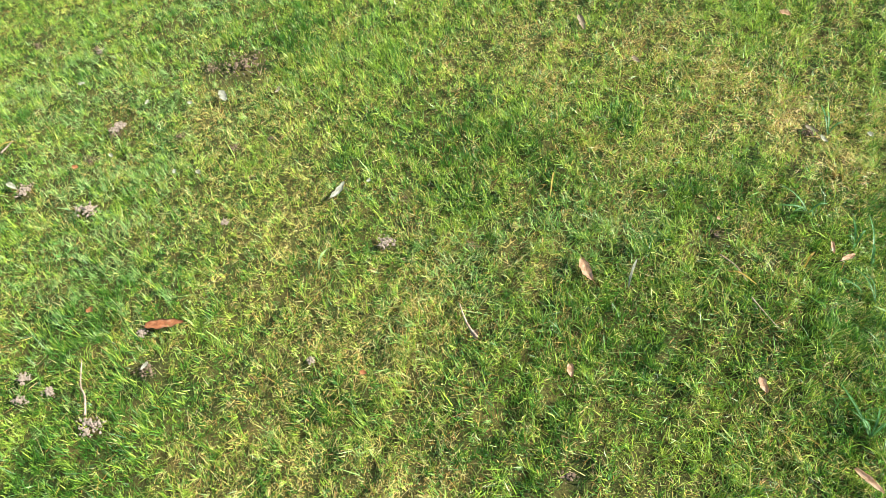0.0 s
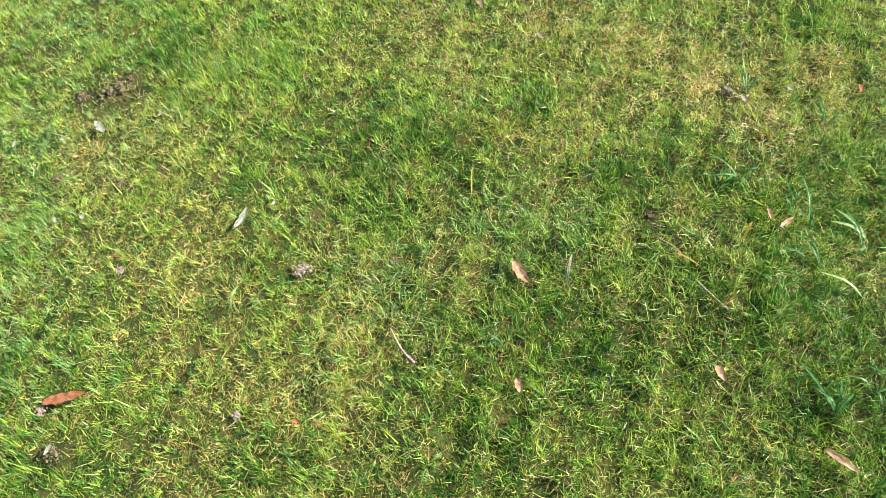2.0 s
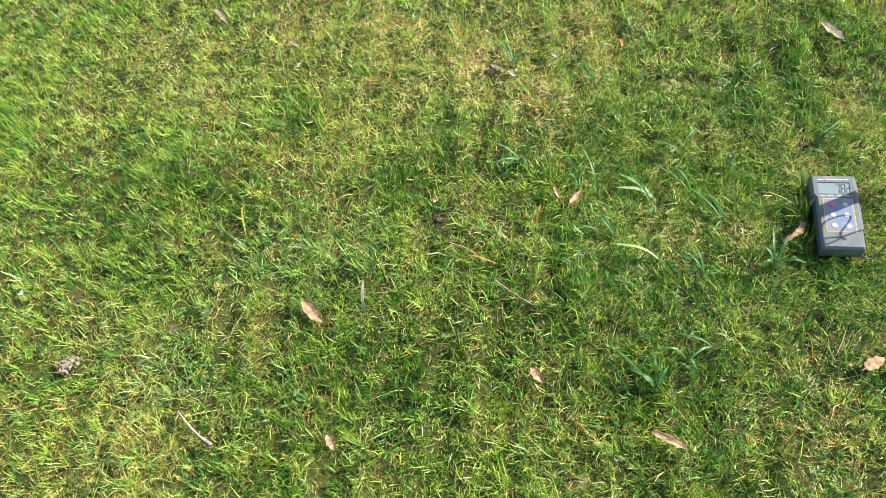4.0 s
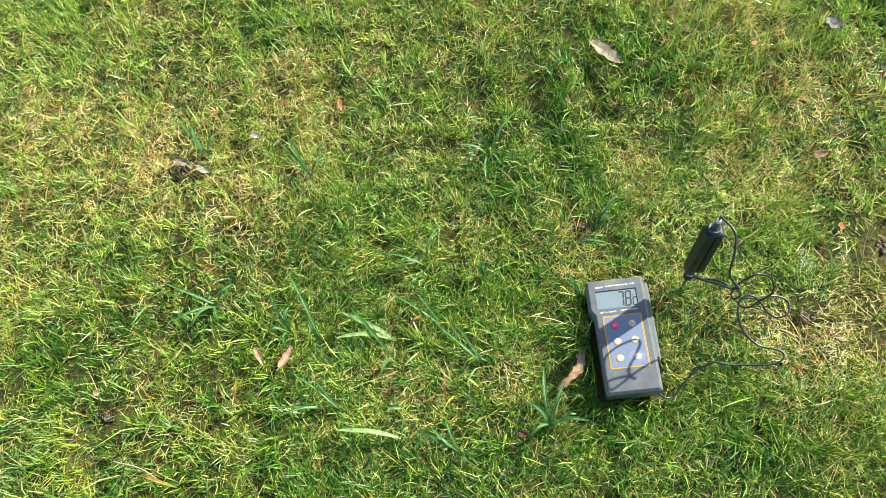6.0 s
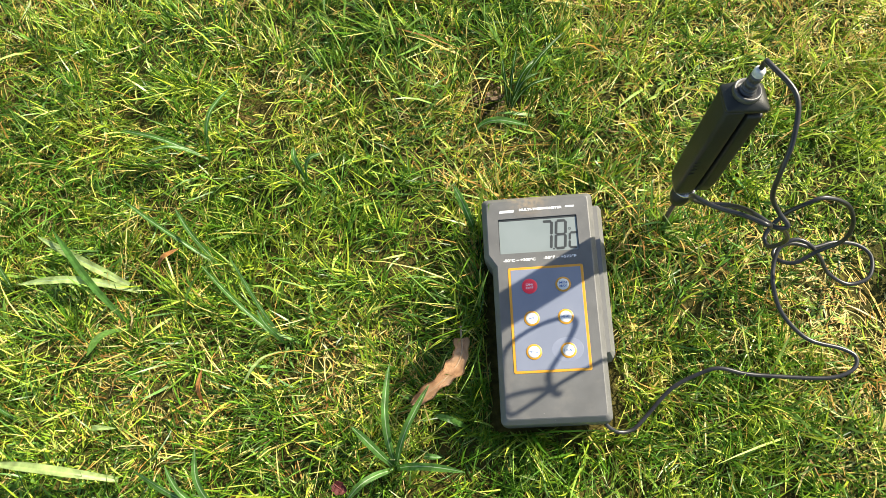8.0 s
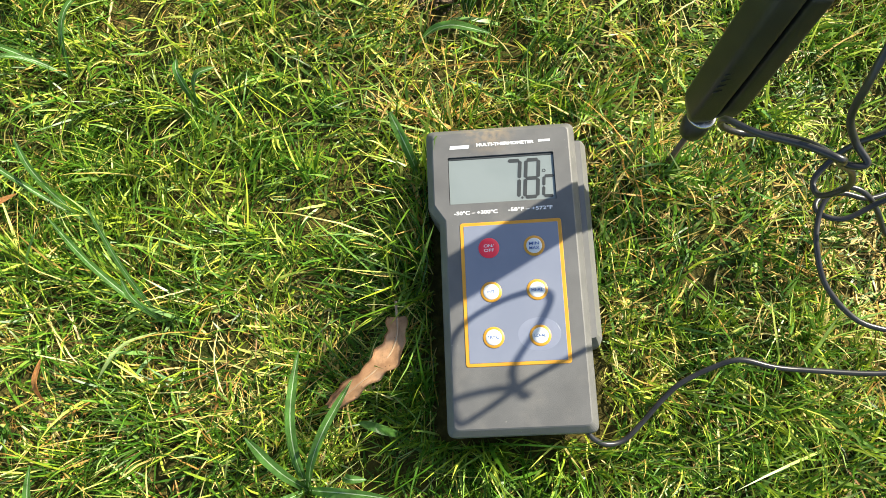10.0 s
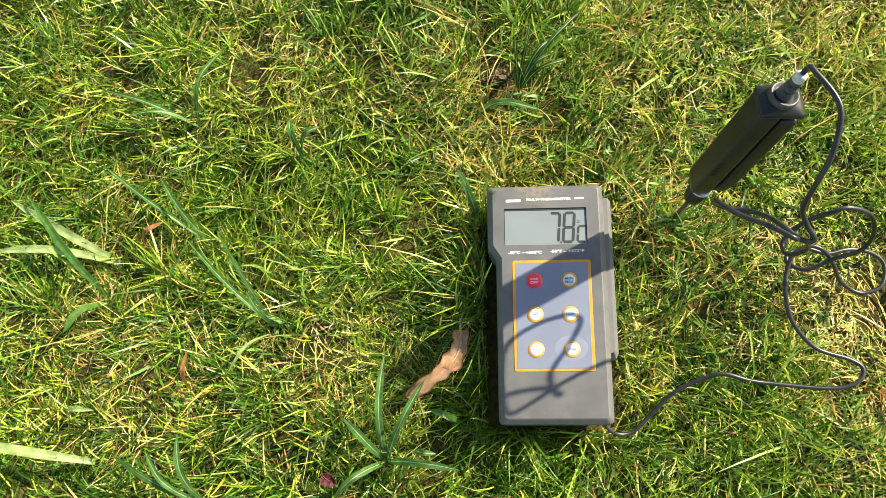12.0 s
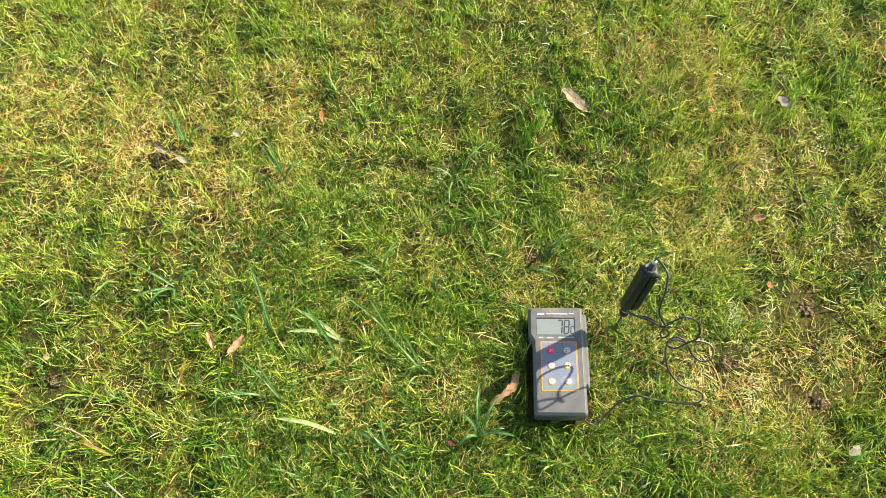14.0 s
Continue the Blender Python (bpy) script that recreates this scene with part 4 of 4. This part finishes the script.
flat_blade(-2.735, -0.645, -2.680, -0.595, 0.0060, 38, M_STRAW, "long straw-coloured stalk lying on the lawn")


# ---- dry leaves, twigs, soil crumbs ----
def dry_leaf(points, wide, material, label, seed=1, lift=0.026, curl=0.25, stalk=0.0, lobes=0.10, blunt=False):
    """A fallen leaf along a line of points on the lawn, crumpled, with a midrib and a stalk."""
    r = random.Random(seed)
    c = Vector(points[len(points) // 2])
    lift = lift - 0.008
    g = float(height(c.x, c.y)) + lift
    ob = tagged(new("dry_leaf"), label, "leaf", "fallen leaves on the lawn")
    ob.location = (c.x, c.y, g)
    line = smooth_line([(x - c.x, y - c.y, float(height(x, y)) + lift - g + r.uniform(-0.001, 0.003)) for x, y in points], 14)
    n = len(line)
    bm = bmesh.new()
    across = 9
    rows = []
    off = r.uniform(0, 50)
    for i, p in enumerate(line):
        s = i / (n - 1)
        d = (line[min(i + 1, n - 1)] - line[max(i - 1, 0)]).normalized()
        side = d.cross(Vector((0, 0, 1))).normalized()
        w = wide / 2 * (max(0.0, math.sin(math.pi * (0.05 + 0.93 * s) ** 0.85)) ** 0.7) * (1 + lobes * math.sin(s * 19 + seed)) + 0.0004
        if blunt:
            w = wide / 2 * min(1.0, 0.72 + 2.5 * s) * (1 - 0.75 * s ** 4) * (1 + 0.16 * math.sin(s * 15 + 2) + 0.1 * math.sin(s * 37))
        row = []
        for k in range(across):
            u = k / (across - 1) * 2 - 1
            z = curl * wide * (u * u * 0.6 - 0.12) + 0.10 * wide * noise.noise(Vector((s * 6 + off, u * 1.7, seed))) - 0.02 * wide * (abs(u) < 0.1)
            row.append(bm.verts.new(p + side * (u * w * (1 + 0.12 * noise.noise(Vector((s * 14, u, off)))) ) + Vector((0, 0, z))))
        rows.append(row)
    for a, b in zip(rows, rows[1:]):
        for k in range(across - 1):
            bm.faces.new((a[k], a[k + 1], b[k + 1], b[k]))
    bmesh.ops.solidify(bm, geom=bm.faces[:], thickness=0.00045)
    part("leaf_blade", bm, material, ob, "", True)
    rib = [p - Vector((0, 0, 0.0003 + curl * wide * 0.12)) for p in line[::3]]
    part("midrib", tube_mesh(rib, [0.0006 * (1 - 0.7 * k / len(rib)) for k in range(len(rib))], 6), M_LEAF_BROWN if blunt else material, ob, "", True)
    if stalk:
        d = (line[0] - line[2]).normalized()
        pts = [line[0] + d * (stalk * k / 4) + Vector((0, 0, 0.0006 * k)) for k in range(5)]
        part("stalk", tube_mesh(pts, [0.0006] * 5, 6), M_TWIG, ob, "thin brown stalk", True)
    return ob


dry_leaf([(-0.0605, -0.007), (-0.0605, -0.016), (-0.064, -0.025), (-0.071, -0.033), (-0.080, -0.040), (-0.0905, -0.0475), (-0.0965, -0.0505)], 0.0118, M_LEAF, "curled tan dry leaf beside the thermometer", 3, 0.034, 0.34, 0.008, 0.12, True)
dry_leaf([(-0.474, 0.018), (-0.464, 0.034), (-0.456, 0.047)], 0.0105, M_LEAF, "small tan folded dry leaf", 4, 0.030, 0.5, 0.006)
dry_leaf([(-0.506, 0.048), (-0.500, 0.035), (-0.493, 0.021)], 0.0075, M_LEAF, "small curled reddish-tan dry leaf", 5, 0.030, 0.5)
dry_leaf([(0.011, -0.282), (0.026, -0.271), (0.044, -0.260)], 0.019, M_LEAF, "oval light tan dry leaf", 6, 0.028, 0.15, 0.010)
dry_leaf([(0.030, 0.503), (0.048, 0.477), (0.066, 0.449)], 0.022, M_LEAF_BEIGE, "broad beige dry leaf", 7, 0.032, 0.15, 0.008)
dry_leaf([(-0.386, 0.462), (-0.383, 0.449), (-0.381, 0.436)], 0.009, M_LEAF_ORANGE, "small orange-brown dry leaf", 8, 0.030, 0.25)
dry_leaf([(-0.958, -0.226), (-0.936, -0.246), (-0.912, -0.263)], 0.022, M_LEAF, "tan-orange dry leaf on the lawn", 9, 0.030, 0.3, 0.01)
dry_leaf([(-0.522, -0.327), (-0.511, -0.339), (-0.500, -0.350)], 0.015, M_LEAF, "small pinkish-tan dry leaf", 10, 0.030, 0.35)
dry_leaf([(-1.498, 0.655), (-1.492, 0.628), (-1.486, 0.602)], 0.024, M_LEAF, "tan dry leaf on the lawn", 11, 0.030, 0.3)
dry_leaf([(-1.158, 0.464), (-1.144, 0.457), (-1.130, 0.449)], 0.014, M_LEAF_BROWN, "small brown dry leaf", 12, 0.030, 0.3)
dry_leaf([(-1.785, -0.856), (-1.743, -0.830), (-1.700, -0.803)], 0.026, M_LEAF_ORANGE, "long orange-brown dry leaf", 13, 0.034, 0.2, 0.012, 0.16)
dry_leaf([(-1.966, -0.893), (-1.954, -0.894), (-1.941, -0.894)], 0.018, M_LEAF_ORANGE, "small orange dry leaf", 14, 0.032, 0.3)
dry_leaf([(-1.619, -0.334), (-1.624, -0.302), (-1.628, -0.270)], 0.019, M_LEAF_PALE, "pale bleached dry leaf", 15, 0.034, 0.15, 0.01)
dry_leaf([(-2.222, -0.143), (-2.200, -0.155), (-2.178, -0.167)], 0.022, M_LEAF_PALE, "pale bleached dry leaf", 16, 0.034, 0.15)
dry_leaf([(-0.858, -0.470), (-0.850, -0.483), (-0.841, -0.496)], 0.014, M_LEAF, "small tan dry leaf", 17, 0.030, 0.35)
dry_leaf([(-0.322, -0.415), (-0.296, -0.430), (-0.270, -0.444)], 0.012, M_LEAF, "narrow tan dry leaf", 18, 0.032, 0.3)
dry_leaf([(-0.869, 0.786), (-0.854, 0.788), (-0.838, 0.789)], 0.022, M_LEAF, "small pinkish-tan dry leaf", 19, 0.032, 0.3)
dry_leaf([(-1.240, -0.700), (-1.231, -0.699), (-1.222, -0.698)], 0.010, M_LEAF_ORANGE, "tiny orange dry leaf", 20, 0.030, 0.3)
dry_leaf([(0.383, -0.101), (0.376, -0.107), (0.369, -0.112)], 0.010, M_LEAF_PALE, "tiny pale dry leaf", 21, 0.030, 0.2)
dry_leaf([(-1.383, 0.578), (-1.361, 0.555), (-1.340, 0.533)], 0.018, M_LEAF_BROWN, "small brown dry leaf", 22, 0.030, 0.3)
dry_leaf([(-0.151, -0.100), (-0.147, -0.103), (-0.142, -0.105)], 0.008, M_LEAF_RED, "tiny dark red dry leaf", 23, 0.022, 0.3)
dry_leaf([(-1.082, -0.492), (-1.072, -0.502), (-1.060, -0.512)], 0.016, M_LEAF_BROWN, "small brown dry leaf on a twig", 24, 0.030, 0.3)


dry_leaf([(-0.533, 0.420), (-0.527, 0.415), (-0.520, 0.410)], 0.012, M_LEAF_PALE, "tiny pale bleached dry leaf", 25, 0.028, 0.3)
dry_leaf([(-0.626, 0.372), (-0.616, 0.369), (-0.606, 0.364)], 0.010, M_LEAF_PALE, "small pale flake beside bare soil", 26, 0.024, 0.3)
dry_leaf([(-0.670, 0.396), (-0.652, 0.386), (-0.636, 0.376)], 0.012, M_LEAF_BROWN, "rotten dark brown leaf on bare soil", 27, 0.022, 0.3)

dry_leaf([(-2.711, -0.300), (-2.718, -0.309), (-2.728, -0.317)], 0.014, M_LEAF_PALE, "small bleached leaf scrap on the lawn", 60, 0.030, 0.25)
dry_leaf([(-2.422, -0.272), (-2.417, -0.281), (-2.417, -0.290)], 0.012, M_LEAF_PALE, "small bleached leaf scrap on the lawn", 61, 0.030, 0.25)
dry_leaf([(-2.054, -0.052), (-2.053, -0.063), (-2.055, -0.074)], 0.012, M_LEAF_BEIGE, "small beige leaf scrap on the lawn", 62, 0.030, 0.25)
dry_leaf([(-2.282, -0.228), (-2.273, -0.226), (-2.264, -0.224)], 0.012, M_LEAF_PALE, "small bleached leaf scrap on the lawn", 63, 0.030, 0.25)
dry_leaf([(-2.054, -0.418), (-2.045, -0.421), (-2.037, -0.424)], 0.013, M_LEAF_PALE, "small bleached leaf scrap on the lawn", 64, 0.030, 0.25)
dry_leaf([(-2.110, -0.449), (-2.104, -0.455), (-2.094, -0.461)], 0.012, M_LEAF_PALE, "small bleached leaf scrap on the lawn", 65, 0.030, 0.25)
dry_leaf([(-2.345, -0.493), (-2.355, -0.491), (-2.363, -0.490)], 0.010, M_LEAF_PALE, "small bleached leaf scrap on the lawn", 66, 0.030, 0.25)
dry_leaf([(-2.409, -0.574), (-2.418, -0.577), (-2.428, -0.579)], 0.013, M_LEAF_ORANGE, "small orange-brown leaf scrap on the lawn", 67, 0.030, 0.25)
dry_leaf([(-2.542, -0.723), (-2.529, -0.722), (-2.512, -0.721)], 0.016, M_LEAF_PALE, "pale greenish fallen leaf on the lawn", 68, 0.030, 0.25)
dry_leaf([(-1.568, -0.246), (-1.568, -0.238), (-1.572, -0.229)], 0.010, M_LEAF_PALE, "small bleached leaf scrap on the lawn", 69, 0.030, 0.25)
dry_leaf([(-1.693, -0.924), (-1.693, -0.935), (-1.691, -0.946)], 0.010, M_LEAF_PALE, "small white leaf scrap on bare soil", 70, 0.030, 0.25)
dry_leaf([(0.384, 0.475), (0.386, 0.461), (0.392, 0.447)], 0.020, M_LEAF_GREY, "grey rotting leaf sunk in the grass", 71, 0.030, 0.25)
dry_leaf([(0.274, 0.455), (0.268, 0.450), (0.265, 0.446)], 0.008, M_LEAF_ORANGE, "small orange leaf scrap in the grass", 72, 0.030, 0.25)
dry_leaf([(0.305, 0.247), (0.315, 0.247), (0.323, 0.247)], 0.010, M_LEAF, "pinkish-tan leaf scrap in the grass", 73, 0.030, 0.25)
dry_leaf([(0.309, 0.126), (0.309, 0.132), (0.312, 0.138)], 0.008, M_LEAF_ORANGE, "small orange leaf scrap in the grass", 74, 0.030, 0.25)
dry_leaf([(-0.742, 0.007), (-0.736, 0.006), (-0.733, 0.006)], 0.008, M_LEAF, "tiny tan leaf scrap on the lawn", 75, 0.030, 0.25)


def twig(points, radius, label, seed):
    r = random.Random(seed)
    x0, y0 = points[0]
    g = float(height(x0, y0)) + 0.022
    line = smooth_line([(x - x0, y - y0, float(height(x, y)) + 0.027 - g + r.uniform(-0.002, 0.004)) for x, y in points], 6)
    ob = new("twig", mesh_of("twig", tube_mesh(line, [radius * (1 - 0.6 * k / len(line)) for k in range(len(line))], 7), M_TWIG))
    ob.location = (x0, y0, g)
    return tagged(ob, label, "twig")


twig([(-1.062, -0.508), (-1.093, -0.493), (-1.118, -0.475), (-1.140, -0.456)], 0.0032, "thin brown twig lying on the lawn", 1)
twig([(-1.72, -1.09), (-1.76, -1.06), (-1.80, -1.045), (-1.85, -1.00)], 0.0030, "pale thin root lying on the lawn", 2)
twig([(-2.702, -0.647), (-2.695, -0.622), (-2.688, -0.598)], 0.0030, "short pale brown twig lying on the lawn", 4)
twig([(-0.696, -0.093), (-0.655, -0.106), (-0.623, -0.129)], 0.0015, "thin straw-coloured stem lying on the lawn", 5)
twig([(-0.60, -0.17), (-0.57, -0.19), (-0.53, -0.21)], 0.0016, "thin brown twig lying on the lawn", 3)


def crumb_meshes(material):
    """A few lumps of about unit size, shared by all the heaps."""
    out = []
    for k in range(7):
        bm = bmesh.new()
        for v in bmesh.ops.create_icosphere(bm, subdivisions=2, radius=1.0)["verts"]:
            q = v.co * (1 + 0.75 * noise.noise(v.co * 1.3 + Vector((k * 5.1, 2.0, k))) + 0.35 * noise.noise(v.co * 3.4 + Vector((k, 7.7, 1.0))))
            v.co = Vector((q.x * (1 + 0.12 * k), q.y, q.z * 0.7))
        out.append(mesh_of("crumb", bm, material, False))
    return out


def worm_cast(x, y, size, shapes, label, seed, lift=0.003, count=12, grow=1.0):
    """A heap of soil crumbs, large ones in the middle, small ones scattered."""
    r = random.Random(seed)
    ob = tagged(new("worm_cast"), label, "soil", "worm casts on the lawn")
    ob.location = (x, y, float(height(x, y)) + lift)
    lobes = [(r.uniform(-0.5, 0.5) * size, r.uniform(-0.4, 0.4) * size) for _ in range(3)]
    for k in range(count):
        cx, cy = r.choice(lobes)
        u, v = cx + r.gauss(0, 0.34) * size, cy + r.gauss(0, 0.26) * size
        near = math.exp(-(u * u + v * v) / size ** 2)
        rad = 0.0009 + 0.0024 * r.random() ** 2.5 * near * (0.4 + size / 0.04)
        ob2 = new("crumb", r.choice(shapes))
        ob2.parent = ob
        ob2.location = (u, v, 0.002 * near + 0.4 * rad + r.uniform(-0.001, 0.003))
        ob2.rotation_euler = (r.uniform(-0.5, 0.5), r.uniform(-0.5, 0.5), r.uniform(0, 6.28))
        ob2.scale = (rad * grow, rad * grow, rad * grow)
    return ob


PALE_CAST, DARK_CAST = "heap of dry light brown soil crumbs in the grass", "heap of dark soil crumbs in the grass"
pale_lumps, dark_lumps = crumb_meshes(M_CRUMB), crumb_meshes(M_DARKCRUMB)
for k, (x, y, size) in enumerate(PALE_SPOTS):
    worm_cast(x, y, size, pale_lumps, PALE_CAST, 40 + k, 0.014, 16 + int(size * 1500), 1.35)
for k, (x, y, size) in enumerate(DARK_SPOTS):
    worm_cast(x, y, size, dark_lumps, DARK_CAST, 70 + k, 0.005 if x < -1 else 0.0, 14 + int(size * 1500), 0.9)
